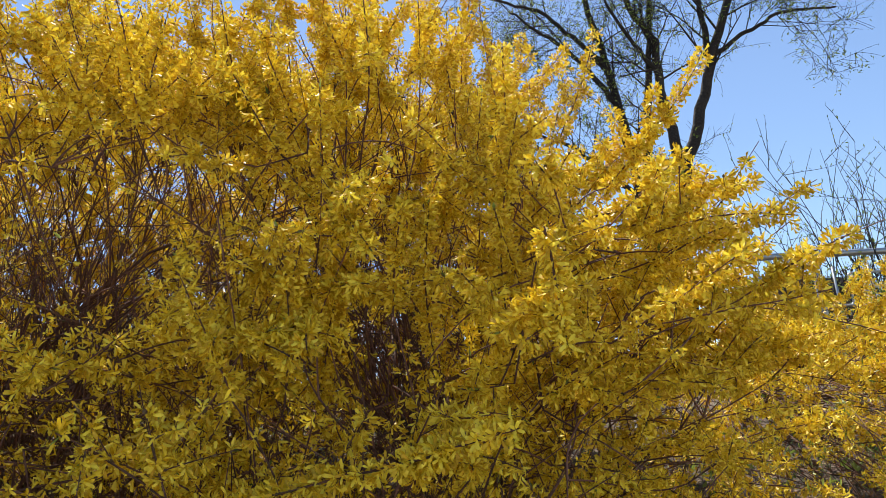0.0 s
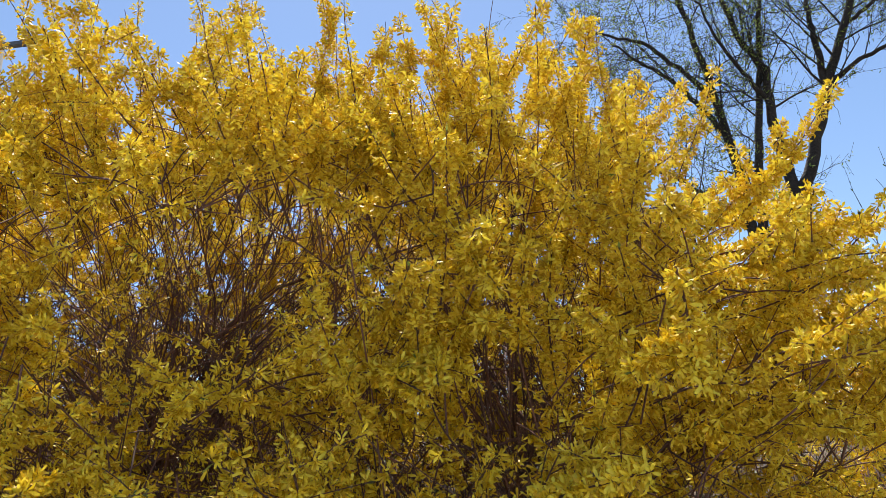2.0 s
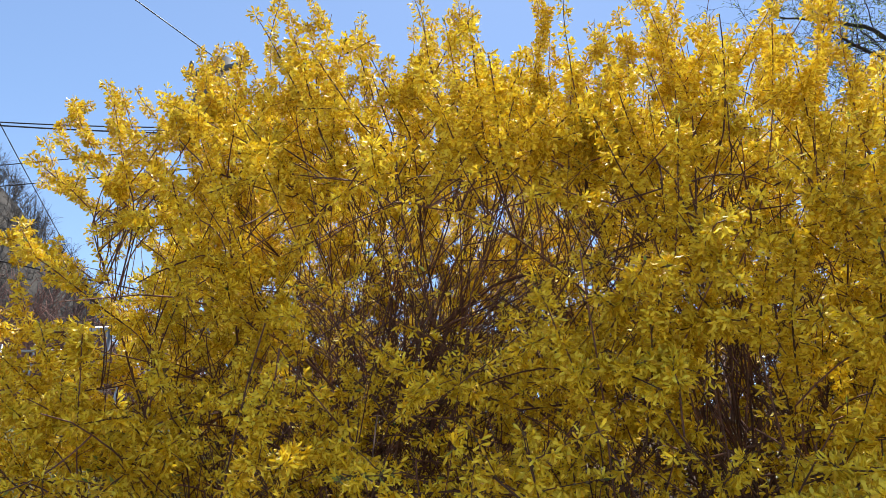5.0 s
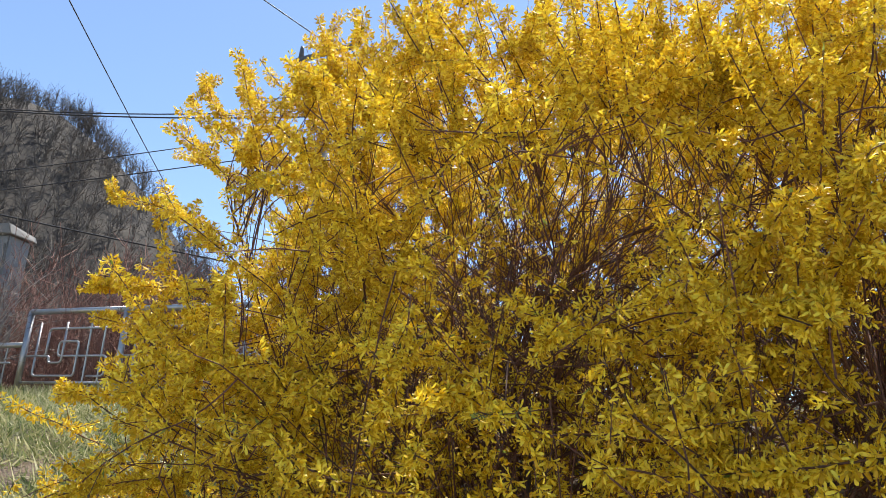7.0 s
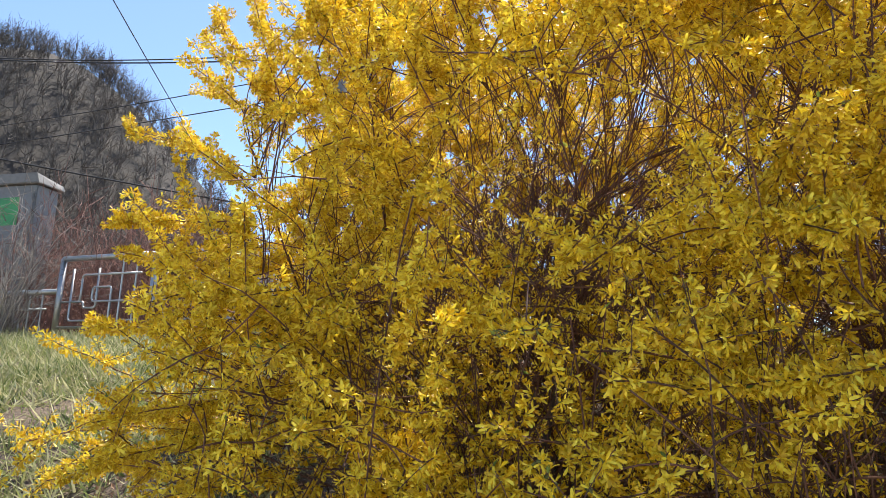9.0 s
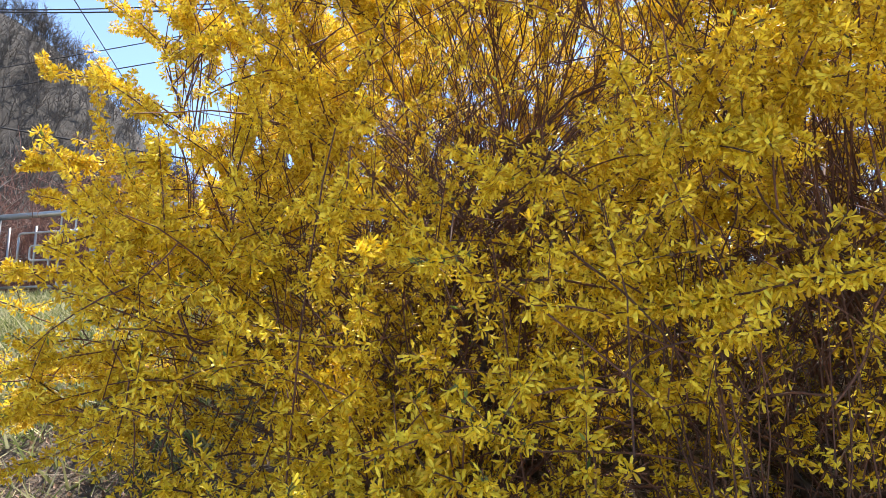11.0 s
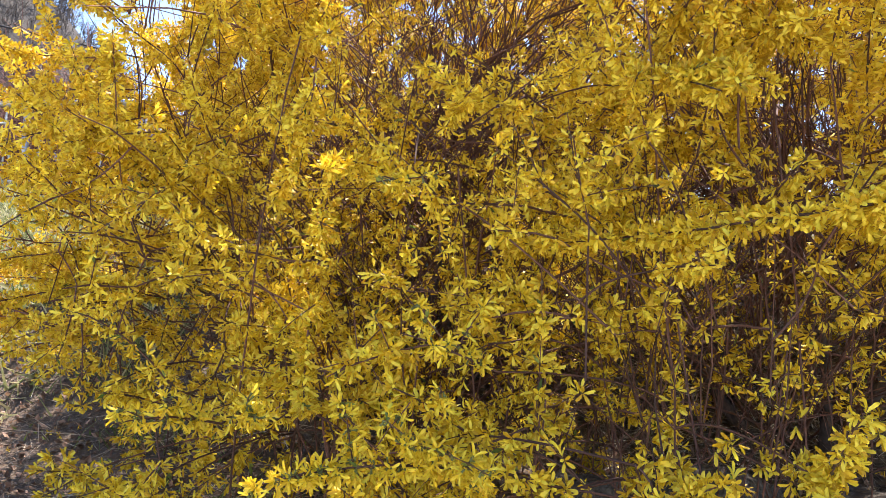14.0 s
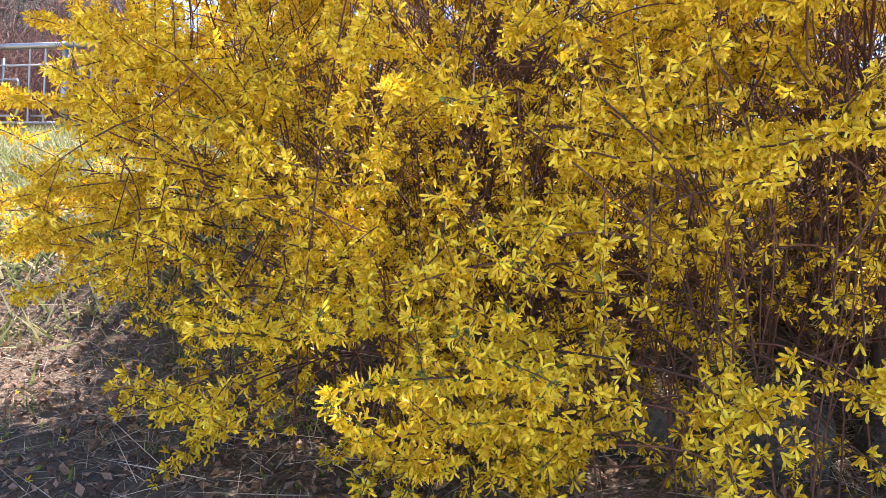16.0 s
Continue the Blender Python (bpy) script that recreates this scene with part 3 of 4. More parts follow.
# leafless grey-brown wands that rise from the soil in front of the crown
for foot, way, length in (((-1.2, 1.4), (0.02, -0.08, 1), 1.15), ((-0.28, 1.75), (-0.12, -0.1, 1), 1.35), ((-0.05, 1.7), (-0.1, -0.05, 1), 1.1), ((-0.5, 1.35), (-0.75, -0.05, 0.8), 0.62), ((-0.2, 1.5), (-0.25, -0.1, 1), 0.75), ((-0.72, 1.6), (0.05, -0.1, 1), 0.9), ((-0.85, 1.5), (0.08, 0, 1), 0.6)):
    big.twigs.add(grow((foot[0], foot[1], float(ground_z(*foot)) - 0.03), way, length, 0.05, 0.12, 0.06), 0.0026, 0.0018, 5)
big.build("forsythia_bush", "large yellow forsythia in full bloom on the bank", (-1.3, 2.45, float(ground_z(-1.3, 2.45))), 300)

side = Bush(CROWN)
clump(side, (-0.08, 2.72), 42, (1.4, 2.7), (0.1, 1.1), (0.15, 0.7))
side.old((-0.08, 2.68), 6)
for k in range(10):
    a = radians(rng.uniform(215, 300))
    side.stem((-0.1 + rng.normal(0, 0.2), 2.5 + rng.normal(0, 0.1), 0.95), (math.cos(a), math.sin(a), rng.uniform(0.4, 1.0)), rng.uniform(0.9, 1.6), 0.0035, rng.uniform(0.4, 1.0), 4)
# thin young shoots from the soil in front
for k in range(100):
    x, y = rng.uniform(-1.35, -0.15) if k % 8 else rng.uniform(-0.15, 0.5), rng.uniform(1.45, 2.5)
    side.stem((x, y, float(ground_z(x, y)) - 0.02), (rng.normal(0, 0.2), rng.normal(-0.1, 0.2), 1), rng.uniform(0.45, 1.0), 0.0024, rng.uniform(0, 0.5), 2)
side.tangle(400)
side.fan((-0.05, 2.66, 1.5), (0.12, 0.1, 0.12), 80, (0.4, 1.1))
side.fill(_all[_all[:, 0] >= _split])
side.fill(anchors_in([((0.38, 2.0, 1.75), (0.46, 0.55, 0.36))], 70, 3.0))
side.fill(anchors_in([((0.45, 2.2, 1.52), (0.48, 0.5, 0.36))], 75, 3.0, 0.1, 0.4))
side.fill(anchors_in([((-0.72, 1.5, 1.12), (0.42, 0.33, 0.25))], 24, 3.0))
side.fill(anchors_in([((-1.2, 1.5, 1.02), (0.36, 0.3, 0.24))], 34, 3.0))
side.fill(anchors_in([((-0.6, 1.35, 1.0), (0.4, 0.25, 0.2))], 10, 3.0))
REACH = [((0.45, 1.75, 2.1), (0.6, -0.2, 0.55), 0.42, 0.1), ((0.4, 1.75, 2.03), (0.9, -0.1, 0.05), 0.4, 0.2), ((0.42, 1.75, 2.0), (0.9, -0.05, 0.0), 0.36, 0.2), ((0.42, 1.8, 1.9), (0.9, 0, -0.2), 0.35, 0.2),
         ((0.2, 1.22, 1.86), (0.1, -0.1, -0.9), 0.2, 0.0), ((0.12, 1.22, 1.54), (-0.9, 0.22, -0.2), 0.8, 0.1),
         ((-0.45, 1.25, 1.05), (-0.8, -0.5, 0.2), 0.5, 0.5), ((-0.65, 1.3, 0.98), (-0.4, -0.7, 0.0), 0.34, 0.4), ((-0.3, 1.4, 1.08), (0.2, -0.8, -0.1), 0.22, 0.3), ((-0.5, 1.3, 0.98), (-0.5, -0.7, 0.1), 0.3, 0.5), ((-0.1, 1.35, 1.1), (0.05, -0.7, -0.1), 0.18, 0.4)]
side.fill(np.array([q[0] for q in REACH]), 1.0, [q[1:] for q in REACH])
_tops = np.concatenate(side.nodes)
_tops = _tops[(_tops[:, 2] > 2.2) & (_tops[:, 0] < 0.15)]
for k in range(45):
    side.spray(_tops[rng.integers(0, len(_tops))], (rng.normal(0.15, 0.22), rng.normal(-0.1, 0.2), 1), rng.uniform(0.3, 0.65), 0.1, 0.85, 0.0026, (0, 2), (2, 6), 0.02)
side.build("forsythia_bush", "yellow forsythia in full bloom with thin shoots over edging stones", (-0.08, 2.72, float(ground_z(-0.08, 2.72))), 300)

# a second row further up the bank, added to close sky gaps in the crown
BEHIND = [((-2.35, 3.4, 2.25), (0.75, 0.5, 1.0)), ((-2.75, 3.95, 2.45), (0.85, 0.6, 1.1)), ((-1.7, 3.95, 2.4), (1.25, 0.6, 1.25)), ((-0.25, 4.0, 2.35), (1.2, 0.6, 1.2))]
rear = Bush(BEHIND)
for bx in (-2.8, -2.2, -1.5, -0.8, -0.2, 0.4):
    clump(rear, (bx, 4.0), 14, (1.2, 2.2), (0.1, 0.9), (0.1, 0.5))
    rear.fan((bx, 3.95, 1.75), (0.25, 0.2, 0.1), 60, (0.5, 1.2), (0.003, 0.006))
rear.tangle(1200)
rear.fill(anchors_in(BEHIND, 800, 2.0, 0.1, 0.2), 0.8)
# blossoms enlarged 1.4 times to cover more of the sky behind
rear.build("forsythia_bush", "yellow flowering forsythia added further up the bank to close sky gaps", (-0.8, 4.0, float(ground_z(-0.8, 4.0))), 20, 1.4)

low = Bush(LOW)
for bx, by, n in ((1.4, 3.8, 16), (2.2, 4.0, 16), (3.1, 4.4, 14)):
    clump(low, (bx, by), n, (0.6, 1.2), (0.1, 0.8), (0.1, 0.5), (0.002, 0.0042))
low.tangle(160)
low.fill(anchors_in(LOW, 340, 3.0, 0.05), 0.8)
low.fill(anchors_in(LOW[-2:], 70, 3.0, 0.05, 0.5), 0.8)
low.lp += [np.repeat(q, 9, 0) + rng.normal(0, 0.03, (len(q) * 9, 3)) for q in low.lp]
low.la += [np.repeat(q, 9, 0) + rng.normal(0, 0.5, (len(q) * 9, 3)) for q in low.la]
low.build("forsythia_bush", "low straggling forsythia with yellow blossoms and green shoots", (2.2, 4.0, float(ground_z(2.2, 4.0))), 60)


# ---- edging stones ----
def stone(size, seed):
    bm = bmesh.new()
    bmesh.ops.create_icosphere(bm, subdivisions=4, radius=1)
    for v in bm.verts:
        c = v.co.copy()
        m = max(abs(c.x), abs(c.y), abs(c.z))
        c = c.lerp(c / m, 0.55)
        k = 1 + 0.14 * noise.noise(c * 1.3 + Vector((seed * 3.1, seed, 0))) + 0.05 * noise.noise(c * 4 + Vector((0, seed, seed)))
        v.co = Vector((c.x * size[0], c.y * size[1], c.z * size[2])) * k
    return bm_mesh("stone", bm, STONE, True)


for k, (x, y, sx, sz) in enumerate(((-0.27, 2.14, 0.16, 0.13), (0.1, 2.2, 0.16, 0.12), (0.4, 2.32, 0.2, 0.115), (0.83, 2.44, 0.19, 0.11), (1.25, 2.56, 0.2, 0.12), (-0.6, 2.05, 0.12, 0.09))):
    s = tagged(new("stone", stone((sx, 0.1, sz), k + 1)), "rough grey-brown edging stone half sunk in litter", "stone", "stones edging the bank")
    s.matrix_basis = pose(x, y, float(ground_z(x, y)) + 0.03, rng.uniform(-8, 8), rng.uniform(-8, 8), rng.uniform(-12, 20))


# ---- litter and grass ----
def blade(bend, wide=0.02):
    v = [(-wide, 0, 0), (wide, 0, 0), (-wide * 0.8, bend * 0.3, 0.5), (wide * 0.8, bend * 0.3, 0.5), (0, bend, 1.0)]
    return np.array(v, float), np.array([(0, 1, 3), (0, 3, 2), (2, 3, 4)])


STRAND = [blade(b, 0.011) for b in (0.02, 0.12, -0.1, 0.22)]
BLADE = [blade(b) for b in (0.1, 0.3, 0.5)]
BROAD = [(np.array([(-w, 0, 0), (w, 0, 0), (0.1, b, 1.0)], float), np.array([(0, 1, 2)])) for w, b in ((0.05, 0.2), (0.04, 0.5), (0.06, 0.8))]
CRISP = [(np.array([(0, 0, 0), (0.3, 0.12, 0.45), (0, 0.0, 0.5), (-0.3, 0.1, 0.45), (0.04, 0.18, 1.0)]), np.array([(0, 1, 2), (0, 2, 3), (1, 4, 2), (2, 4, 3)]))]


def strew(name, label, protos, mat, n, xr, yr, size, lie, lift=0.004, keep=None):
    x, y = rng.uniform(*xr, n), rng.uniform(*yr, n)
    if keep is not None:
        m = keep(x, y)
        x, y = x[m], y[m]
    p = np.stack([x, y, ground_z(x, y) + lift], -1)
    a = rng.normal(0, 1, (len(x), 3))
    a[:, 2] = np.abs(a[:, 2]) * 0.1 + lie
    v, f = scatter(protos, p, a, rng.uniform(*size, len(x)))
    return tagged(new(name, mesh_of(name, v, f, mat)), label, "litter" if lie < 1 else "grass", kind="stuff")


strew("dry_stalks", "pale dry stalks and needles strewn on the soil", STRAND, STRAW, 17000, (-3.2, 1.6), (0.5, 3.4), (0.025, 0.085), 0.3, 0.008)
strew("dead_leaves", "curled brown dead leaves on the soil", CRISP, DEAD, 15000, (-3.2, 1.6), (0.5, 3.4), (0.01, 0.036), 0.5, 0.006)
strew("weeds", "small green weeds sprouting from the litter", LEAFLET, BUD, 2600, (-2.6, 0.7), (0.75, 2.5), (0.012, 0.04), 1.2, 0.0, lambda x, y: np.sin(5 * x + 2 * y) * np.sin(6 * y - 2 * x) + rng.normal(0, 0.3, len(x)) > 0.25)
strew("weeds", "leafy green weeds under the low shrubs", LEAFLET, BUD, 5200, (0.3, 3.2), (1.9, 3.8), (0.02, 0.07), 1.2, 0.0, lambda x, y: np.sin(5 * x + 2 * y) * np.sin(6 * y - 2 * x) + rng.normal(0, 0.3, len(x)) > 0.0)
strew("dead_leaves", "dark fallen leaves under the low shrubs", CRISP, DEAD, 5000, (1.6, 4.0), (1.9, 4.2), (0.015, 0.045), 0.5, 0.006)
strew("dry_stalks", "long pale dry stalks lying across the soil", [blade(b, 0.004) for b in (0.02, 0.08, -0.1)], STRAW, 900, (-3.0, 1.0), (0.7, 2.6), (0.12, 0.34), 0.12, 0.02)
# extra pale stalks brighten the bank in place of dappled sun
strew("dry_stalks", "pale dry stalks over the bank above the stones, standing in for sunlit litter", STRAND, STRAW, 9000, (-0.7, 1.3), (2.1, 3.3), (0.04, 0.13), 0.3, 0.012)
strew("fallen_blossoms", "fallen yellow blossoms lying on the soil", FAR_FLOWERS, PETAL, 260, (-2.4, 1.2), (0.7, 2.6), (0.014, 0.019), 0.5, 0.012)


def meadow(x, y):
    q = y - 0.145 * x
    d = np.sin(3.1 * x) * np.sin(2.7 * y + 1.3 * x) + 0.5 * np.sin(7 * x - 5 * y)
    return (q > 2.05) & (d + rng.normal(0, 0.5, len(x)) > -0.7 + 0.7 * (q < 3.0)) & (q < 8.2)


strew("grass", "tufted fresh green grass on the slope", BROAD, GRASS, 44000, (-10.5, -2.35), (1.4, 7.0), (0.04, 0.13), 1.1, 0.0, meadow)
strew("dry_grass", "straw-coloured dry grass among the green", BROAD, HAY, 46000, (-10.5, -2.35), (1.4, 7.0), (0.05, 0.17), 0.7, 0.0, meadow)
strew("grass_clumps", "taller darker green clumps in the dry grass", BLADE, GRASS, 20000, (-10.5, -2.35), (1.4, 7.0), (0.06, 0.17), 1.4, 0.0, lambda x, y: meadow(x, y) & (np.sin(4.3 * x + y) * np.sin(3.9 * y - 1.7 * x) + 0.4 * np.sin(11 * x + 7 * y) > 0.55))
strew("grass", "low grass and weeds below the fence", BLADE, GRASS, 12000, (-2.2, 7), (3.4, 9.0), (0.06, 0.2), 1.5, 0.0, meadow)


def tuft(x, y, n, size):
    p = np.stack([x + rng.normal(0, 0.07, n), y + rng.normal(0, 0.06, n)], -1)
    p = np.concatenate([p, ground_z(p[:, 0], p[:, 1])[:, None]], 1)
    a = rng.normal(0, 0.45, (n, 3))
    a[:, 2] = 1
    v, f = scatter(BLADE, p, a, rng.uniform(0.5, 1, n) * size)
    tagged(new("grass_tuft", mesh_of("grass_tuft", v, f, GRASS)), "bright green grass tuft in the litter", "grass", "grass tufts at the foot of the shrubs", kind="stuff")


for x, y, n, s in ((-2.05, 2.0, 90, 0.11), (-1.8, 2.15, 90, 0.12), (-2.35, 2.25, 90, 0.12), (-1.6, 1.35, 30, 0.07), (-1.25, 1.1, 26, 0.06), (-0.95, 1.2, 22, 0.06), (-2.2, 1.5, 40, 0.08), (-1.9, 1.2, 16, 0.05), (-1.45, 0.95, 14, 0.05), (0.35, 2.05, 50, 0.1), (0.6, 2.9, 90, 0.14), (-1.4, 1.7, 40, 0.09)):
    tuft(x, y, n, s)


# ---- steel fence ----
FENCE_ANGLE = math.atan(0.145)
FZ = 2.25


def rod(points, r, sides=8):
    t = Tubes()
    t.add(points, r, r, sides)
    return t


def bent(points, r, radius=0.05):
    """A thin pipe through the corners, each one rounded."""
    pts = [np.array(points[0], float)]
    for a, b, c in zip(points, points[1:], points[2:]):
        a, b, c = (np.array(q, float) for q in (a, b, c))
        k = min(radius, np.linalg.norm(b - a) / 2.2, np.linalg.norm(c - b) / 2.2)
        p0, p1 = b + unit(a - b) * k, b + unit(c - b) * k
        for s in np.linspace(0, 1, 6):
            pts.append((1 - s) ** 2 * p0 + 2 * s * (1 - s) * b + s * s * p1)
    pts.append(np.array(points[-1], float))
    return rod(pts, r, 7)


PANEL = 1.5
fence = tagged(new("steel_fence"), "stainless steel railing with a meander pattern along the slope's edge", "fence", kind="structure")
fence.matrix_basis = pose(-9.3, 7.25 - 0.145 * 9.3, FZ, 0, 0, math.degrees(FENCE_ANGLE))
_post = rod([(0, 0, -0.1), (0, 0, 1.0)], 0.038, 12).mesh("post", STEEL)
_rail = rod([(0, 0, 1.0), (PANEL, 0, 1.0)], 0.036, 12).mesh("top_rail", STEEL)
_low = rod([(0, 0, 0.12), (PANEL, 0, 0.12)], 0.016, 8).mesh("lower_rail", STEEL)
_bar = rod([(0, 0, 0.12), (0, 0, 0.97)], 0.012, 8).mesh("upright_bar", STEEL)
_keys = [bent([(0.2, 0, 0.44), (0.42, 0, 0.44), (0.42, 0, 0.36), (0.62, 0, 0.36), (0.62, 0, 0.86)], 0.014).mesh("meander_pipe", STEEL),
         bent([(1.3, 0, 0.78), (0.36, 0, 0.78), (0.36, 0, 0.44), (0.05, 0, 0.44)], 0.014).mesh("meander_pipe", STEEL),
         bent([(0.2, 0, 0.86), (0.2, 0, 0.2), (0.85, 0, 0.2), (0.85, 0, 0.62), (0.55, 0, 0.62), (0.55, 0, 0.44), (1.3, 0, 0.44), (1.3, 0, 0.2), (1.05, 0, 0.2)], 0.014).mesh("meander_pipe", STEEL)]
for k in range(-3, 12):
    items = [("post", _post, 0.0), ("top_rail", _rail, 0.0), ("lower_rail", _low, 0.0)] + [("meander_pipe", m, 0.0) for m in _keys] + [("upright_bar", _bar, x) for x in (1.0, 1.22)]
    for nm, me, dx in items:
        ob = part(nm, me, fence)
        ob.location = (k * PANEL + dx, 0, 0 if k >= 0 else -0.42)


# ---- roadside cabinet ----
def cabinet(at, turn):
    root = tagged(new("utility_cabinet"), "tall grey metal utility cabinet with a sloping cap", "cabinet")
    root.matrix_basis = pose(*at, 0, 0, turn)
    body = part("body", bm_mesh("body", box_bm((1.5, 0.42, 2.2), (0, 0, 1.2), 0.015), CABINET), root)
    part("plinth", bm_mesh("plinth", box_bm((1.56, 0.48, 0.14), (0, 0, 0.07), 0.01), CONCRETE), root)
    bm = box_bm((1.62, 0.54, 0.1), (0, 0, 2.36), 0)
    for v in bm.verts:
        if v.co.z > 2.36 and v.co.x > 0:
            v.co.x -= 0.05
        if v.co.z > 2.36 and v.co.y < 0:
            v.co.z += 0.06
    bmesh.ops.bevel(bm, geom=bm.edges[:], offset=0.012, segments=2, affect="EDGES")
    part("cap", bm_mesh("cap", bm, CAP), root, "pale sloping cap")
    for x in (-0.37, 0.37):
        door = part("door", bm_mesh("door", box_bm((0.7, 0.03, 1.95), (x, -0.222, 1.2), 0.008), CABINET), root)
        part("handle", bm_mesh("handle", box_bm((0.03, 0.04, 0.16), (x - 0.28 * (1 if x > 0 else -1), -0.25, 1.2), 0.006), STEEL), door, "steel handle")
    part("sticker", bm_mesh("sticker", box_bm((0.4, 0.006, 0.42), (0.3, -0.241, 1.9), 0.002), STICKER), root, "faded green sheet")
    part("meter_box", bm_mesh("meter_box", box_bm((0.4, 0.22, 0.42), (-0.1, -0.34, 0.75), 0.02), DARKBOX), root, "dark grey meter box")
    return root


cabinet((-11.5, 6.27, float(ground_z(-11.5, 6.27))), 14)

# bare climber before the fence, placed to cross the cabinet in the camera's view
vines = Tubes()
for k in range(110):
    p = np.array((-9.95 + rng.uniform(-0.7, 0.3), 5.55 + rng.uniform(-0.12, 0.12), 2.0))
    pts = grow(p, (rng.normal(0.0, 0.3), rng.normal(0, 0.12), 1), rng.uniform(1.2, 2.6), rng.uniform(-0.1, 0.3), 0.35, 0.12)
    vines.add(pts, 0.007, 0.002, 4)
    for q in pts[3::2]:
        vines.add(grow(q, rng.normal(0, 1, 3) + (0.3, 0, 0.5), rng.uniform(0.15, 0.5), 0.4, 0.3, 0.08), 0.0035, 0.0015, 3)
tagged(new("bare_climber", vines.mesh("bare_climber", VINE)), "pale leafless climber before the fence, crossing the grey cabinet in view", "shrub", kind="stuff")

# red-brown thicket behind the fence
red = Tubes()
for k in range(560):
    # one stem in six extends it behind the shrubs, added to brown their gaps
    x = rng.uniform(-11.8, -5.5) if k % 6 else rng.uniform(-5.5, 1.8)
    y = 7.25 + 0.145 * x + rng.uniform(0.4, 2.0)
    h = rng.uniform(1.0, 2.0) * max(0.75, 1.15 - 0.045 * (x + 10.2))
    pts = grow((x, y, float(ground_z(x, y)) - 0.1), (rng.normal(0, 0.25), rng.normal(0, 0.2), 1), h, -0.05, 0.25, 0.15)
    red.add(pts, 0.007, 0.002, 3)
    for q in pts[1:]:
        for j in range(2 if x < -5 else 1):
            red.add(grow(q, rng.normal(0, 0.6, 3) + (0, 0, 0.8), rng.uniform(0.15, 0.5), 0, 0.3, 0.15), 0.0045, 0.0026, 3)
tagged(new("thicket", red.mesh("thicket", REDTWIG)), "leafless red-brown thicket behind the steel fence", "shrub", kind="stuff")


# ---- trees ----
def twiggy(t, pts, r, depth, out, spread=0.8, droop=0.15, leaves=None, rate=0.55, length=1.0):
    """Side shoots along a limb, two or three orders deep."""
    for i in range(2, len(pts)):
        if rng.random() < rate:
            tan = unit(pts[i] - pts[i - 1])
            d = tan * 0.7 + unit(rng.normal(size=3)) * spread + np.array((0, 0, 0.15))
            ln = length * rng.uniform(0.5, 1.1)
            q = grow(pts[i], d, ln, droop, 0.2, ln / 8)
            rr = max(0.003, r * (1 - 0.6 * i / len(pts)) * 0.5)
            t.add(q, rr, max(0.0018, rr * 0.3), 4 if depth else 3)
            if leaves is not None and depth < 2:
                for p in q[2:]:
                    if rng.random() < 0.8:
                        leaves.append(p)
            if depth:
                twiggy(t, q, rr, depth - 1, out, spread, droop + 0.15, leaves, rate, length * 0.52)


def smooth_line(points, n=14):
    p = np.array(points, float)
    s = np.linspace(0, len(p) - 1, n)
    c = np.stack([np.interp(s, range(len(p)), p[:, k]) for k in range(3)], -1)
    c[1:-1] = (c[:-2] + 2 * c[1:-1] + c[2:]) / 4
    return c + rng.normal(0, 0.012, c.shape)


TREE = Vector((3.2, 9.6, 1.9))
tree = tagged(new("tree"), "slender dark-barked tree with fine twigs and first pale green leaves", "tree")
tree.location = TREE
TREE_LIMBS = [  # points of the limb, thickness at both ends
    (((3.1, 9.6, 1.7), (3.22, 9.5, 2.9), (3.29, 9.45, 3.99), (3.47, 9.38, 4.88)), 0.13, 0.10),
    (((3.45, 9.38, 4.8), (3.77, 9.27, 5.6), (4.05, 9.17, 6.43), (4.36, 9.06, 7.1), (4.7, 8.97, 8.2), (4.9, 8.9, 9.2)), 0.085, 0.03),
    (((3.47, 9.38, 4.85), (3.37, 9.42, 5.63), (3.36, 9.42, 6.3), (3.4, 9.4, 6.8), (3.12, 9.51, 7.4), (3.0, 9.6, 8.6)), 0.08, 0.03),
    (((2.95, 9.7, 1.7), (2.98, 9.6, 3.5), (3.01, 9.55, 4.98), (3.18, 9.49, 5.76), (3.29, 9.45, 6.58), (3.5, 9.4, 7.9)), 0.085, 0.03),
    (((2.8, 9.75, 1.7), (2.92, 9.6, 3.4), (2.89, 9.59, 4.77), (2.82, 9.61, 6.02), (2.72, 9.65, 6.83), (2.61, 9.69, 7.69), (2.4, 9.7, 8.8)), 0.085, 0.03),
    (((4.05, 9.17, 6.35), (4.5, 9.0, 6.6), (4.96, 8.84, 6.75), (5.5, 8.61, 6.6)), 0.035, 0.012),
    (((2.83, 9.61, 5.9), (2.33, 9.79, 6.9), (1.56, 10.07, 7.8)), 0.045, 0.015),
    (((4.0, 9.18, 6.3), (4.0, 9.2, 7.2), (4.1, 9.3, 8.3)), 0.05, 0.02),
    (((2.9, 9.6, 4.6), (2.2, 9.9, 5.5), (1.4, 10.2, 6.1)), 0.04, 0.012),
    (((2.75, 9.65, 6.6), (2.0, 9.8, 7.6), (1.0, 10.1, 8.2)), 0.04, 0.012),
    (((4.36, 9.06, 7.1), (4.9, 8.9, 7.5), (5.4, 8.8, 7.7)), 0.03, 0.01),
    (((3.36, 9.42, 6.3), (2.9, 9.2, 6.9), (2.5, 9.0, 7.8)), 0.035, 0.012),
]
leaves, off = [], np.array(TREE)
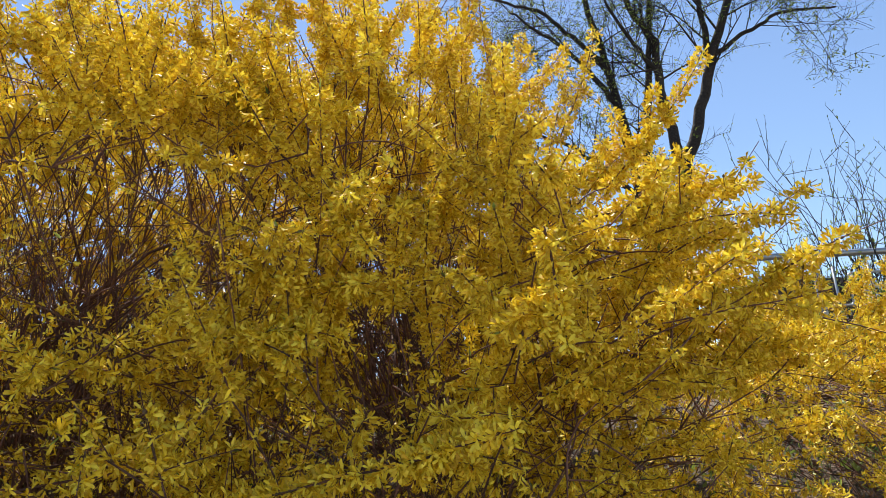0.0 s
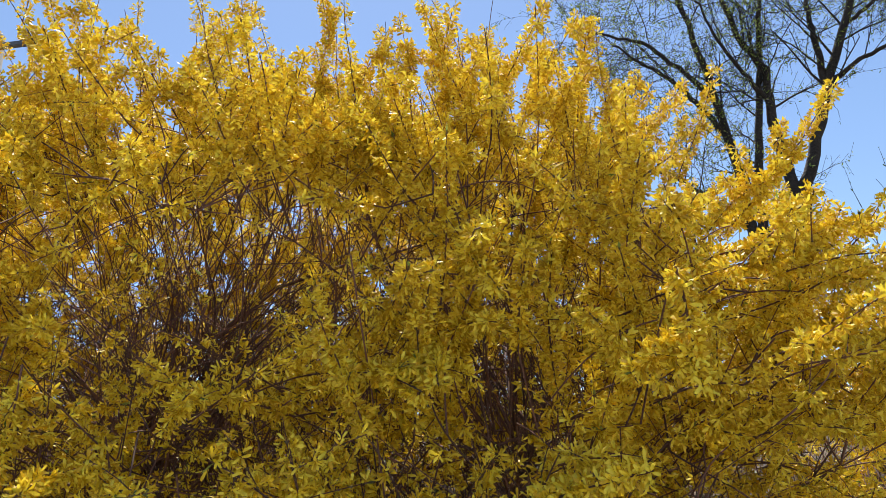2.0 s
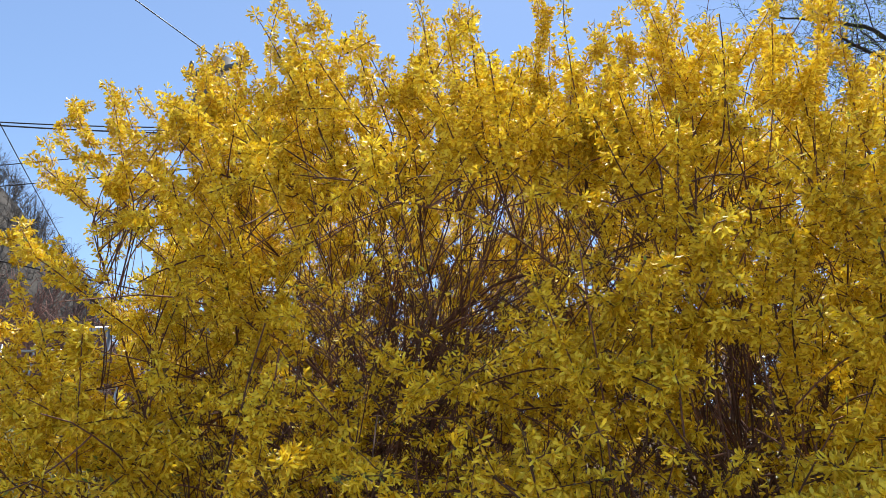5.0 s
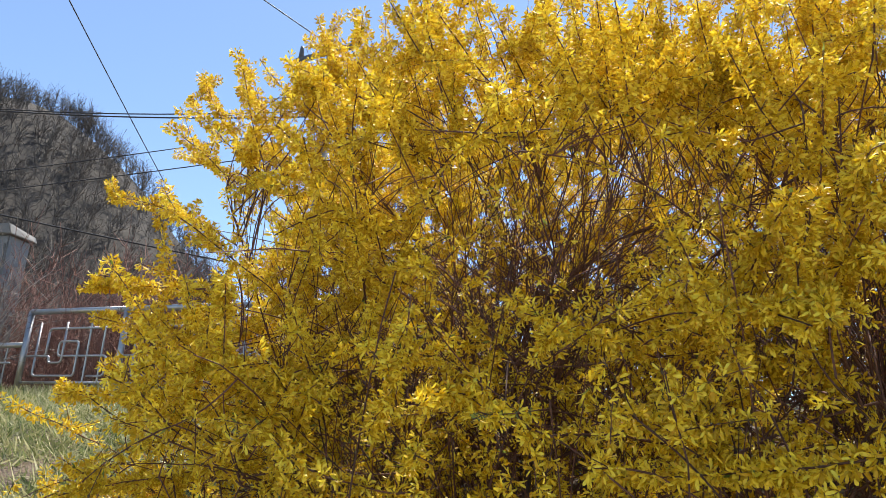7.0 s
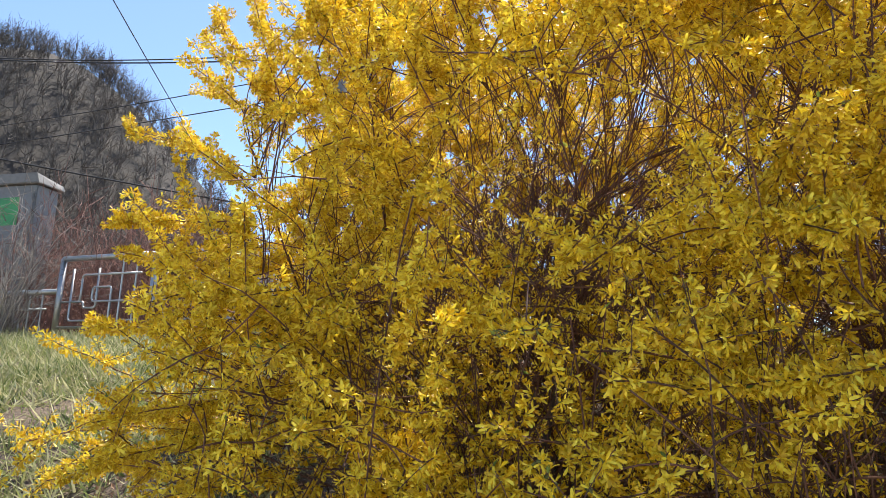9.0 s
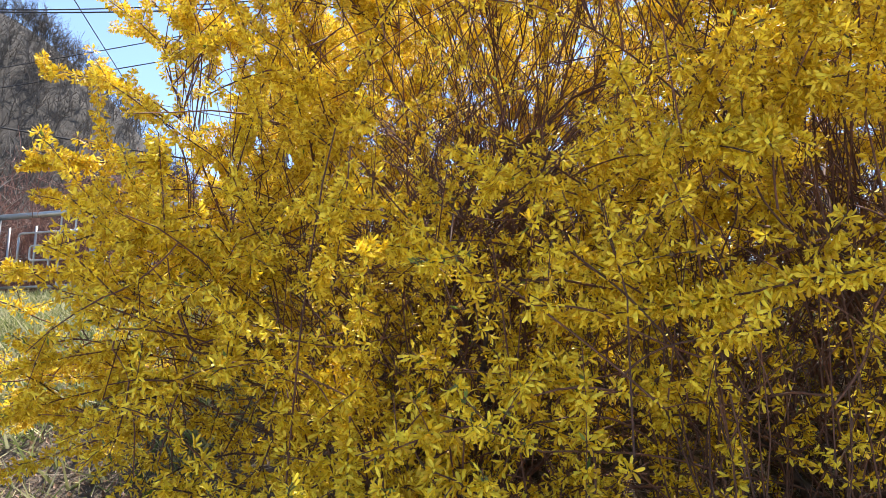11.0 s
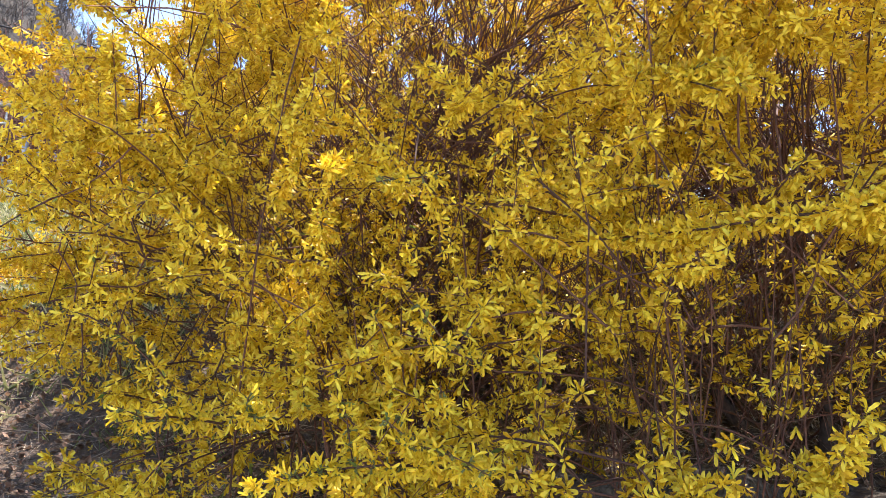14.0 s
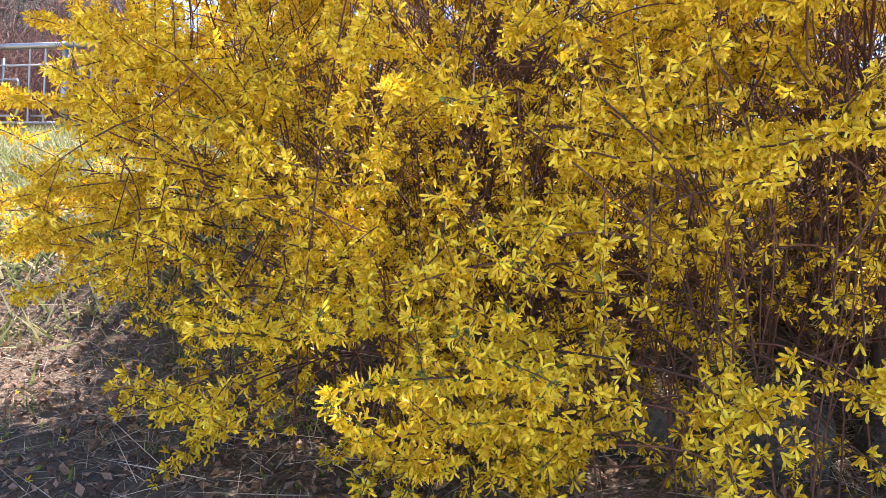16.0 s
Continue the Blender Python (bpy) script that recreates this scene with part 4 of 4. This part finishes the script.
for k, (pts, r0, r1) in enumerate(TREE_LIMBS):
    line = smooth_line(pts, 20) - off
    t = Tubes()
    t.add(line, r0, r1, 9)
    part("trunk" if k == 0 else "limb", t.mesh("limb", TREE_BARK), tree)
    if k:
        tw = Tubes()
        twiggy(tw, line[4:], r0 * 0.5, 2, None, 0.9, 0.25, leaves, 0.9, 1.1)
        part("twigwork", tw.mesh("twigwork", TREE_BARK), tree, kind="stuff")
_lp = np.array(leaves)
_lp = _lp[rng.random(len(_lp)) < 0.45] + rng.normal(0, 0.02, 3)
v, f = scatter(LEAFLET, _lp, rng.normal(0, 0.6, _lp.shape) + (0, 0, -0.3), rng.uniform(0.03, 0.065, len(_lp)))
part("leaves", mesh_of("leaves", v, f, BUD), tree, "tiny pale green leaves", "stuff")

# shrub with green catkins behind the fence
osier = tagged(new("osier_shrub"), "leafless shrub with thin upright rods and green buds", "shrub")
osier.location = (4.6, 8.9, 2.0)
_tw, _bd = Tubes(), []
for k in range(105):
    pts = grow((rng.normal(0.65, 0.85), rng.normal(0, 0.3), -0.2), (rng.normal(0.15, 0.35), rng.normal(-0.1, 0.3), 1), rng.uniform(1.4, 3.2), 0.05, 0.15, 0.15)
    _tw.add(pts, 0.011, 0.002, 4)
    for q in pts[5:]:
        if rng.random() < 0.6:
            b = grow(q, rng.normal(0, 0.6, 3) + (0, 0, 0.9), rng.uniform(0.2, 0.7), 0, 0.2, 0.1)
            _tw.add(b, 0.005, 0.002, 3)
            _bd += list(b[1:])
part("rodwork", _tw.mesh("rods", TREE_BARK), osier, kind="stuff")
_bd = np.array(_bd)
v, f = scatter(LEAFLET, _bd, rng.normal(0, 0.4, _bd.shape) + (0, 0, 0.8), rng.uniform(0.03, 0.06, len(_bd)))
part("bud_growth", mesh_of("bud_growth", v, f, BUD), osier, "green catkins and buds", "stuff")

# brown-roofed shed beyond the fence
shed = tagged(new("shed"), "small grey shed with a dark brown roof beyond the fence", "building")
shed.matrix_basis = pose(6.1, 12.6, 0.5, 0, 0, 20)
part("wall", bm_mesh("wall", box_bm((1.15, 1.1, 2.75), (0, 0, 1.37), 0.02), PLASTER), shed)
part("roof", bm_mesh("roof", box_bm((1.4, 1.35, 0.55), (0, 0, 3.02), 0.05), BROWNROOF), shed, "dark brown roof")

# woods on the hill
woods = Tubes()
for k in range(1300):
    a, d = radians(rng.uniform(44, 69)), rng.uniform(55, 114)
    x, y = -math.sin(a) * d, math.cos(a) * d
    g = float(ground_z(x, y))
    if g < 1.0:
        continue
    h = rng.uniform(2.6, 5.2)
    trunk = grow((x, y, g - 0.3), (rng.normal(0, 0.12), rng.normal(0, 0.12), 1), h * 0.62, 0, 0.12, h / 5)
    woods.add(trunk, 0.06, 0.025, 3)
    for q in trunk[1:]:
        for j in range(6):
            v = unit(rng.normal(0, 0.6, 3) + (0, 0, 1.0))
            w = q + v * h * rng.uniform(0.15, 0.38)
            woods.add([q, w], 0.028, 0.016, 3)
            woods.add([w, w + unit(v + rng.normal(0, 0.45, 3)) * h * rng.uniform(0.1, 0.22)], 0.02, 0.012, 3)
tagged(new("far_woods", woods.mesh("far_woods", WOOD, False)), "bare grey-brown woods covering the far hill", "woods", kind="stuff")

# ---- pole and cables ----
pole = tagged(new("utility_pole"), "concrete utility pole with cross-arms and insulators", "pole")
pole.location = (-7.7, 9.3, 0.8)
part("shaft", rod([(0, 0, 0), (0, 0, 7.9)], 0.1, 14).mesh("shaft", CONCRETE), pole)
part("cross_arm", bm_mesh("cross_arm", box_bm((1.3, 0.08, 0.08), (0, -0.16, 7.6), 0.01), DARKBOX), pole)
for x in (-0.55, 0.0, 0.55):
    t = Tubes()
    t.add([(x, -0.16, 7.64), (x, -0.16, 7.72), (x, -0.16, 7.8), (x, -0.16, 7.86)], 0.05, 0.03, 10)
    part("insulator", t.mesh("insulator", DARKBOX), pole, "dark insulator")
part("junction_box", bm_mesh("junction_box", box_bm((0.4, 0.3, 0.6), (0, -0.3, 6.9), 0.03), DARKBOX), pole)


def cable(a, b, sag, r=0.012):
    a, b = np.array(a, float), np.array(b, float)
    s = np.linspace(0, 1, 24)[:, None]
    pts = a * (1 - s) + b * s + np.array((0, 0, -4 * sag)) * s * (1 - s)
    tagged(new("overhead_cable", rod(pts, r, 6).mesh("cable", WIRE)), "black overhead cable above the slope", "cable", "overhead cables")


cable((-7.7, 9.14, 7.2), (-23.0, 4.6, 9.5), 0.5, 0.013)
cable((-8.25, 9.14, 7.4), (-23.0, 5.0, 9.65), 0.5, 0.011)
cable((-7.7, 9.14, 7.0), (-25.0, 7.7, 7.6), 0.15, 0.009)
cable((-7.7, 9.14, 6.6), (-25.0, 5.4, 6.0), 0.15, 0.009)
cable((-7.6, 9.14, 8.5), (-7.3, -6.0, 7.4), 0.2, 0.009)
# steep cable clear of the pole, at assumed depth to fit the camera's view
cable((-9.6, 3.7, 9.6), (-20.3, 19.3, 8.6), 0.1, 0.012)
cable((-14.0, 4.0, 5.4), (-3.0, 10.9, 3.6), 0.1, 0.012)
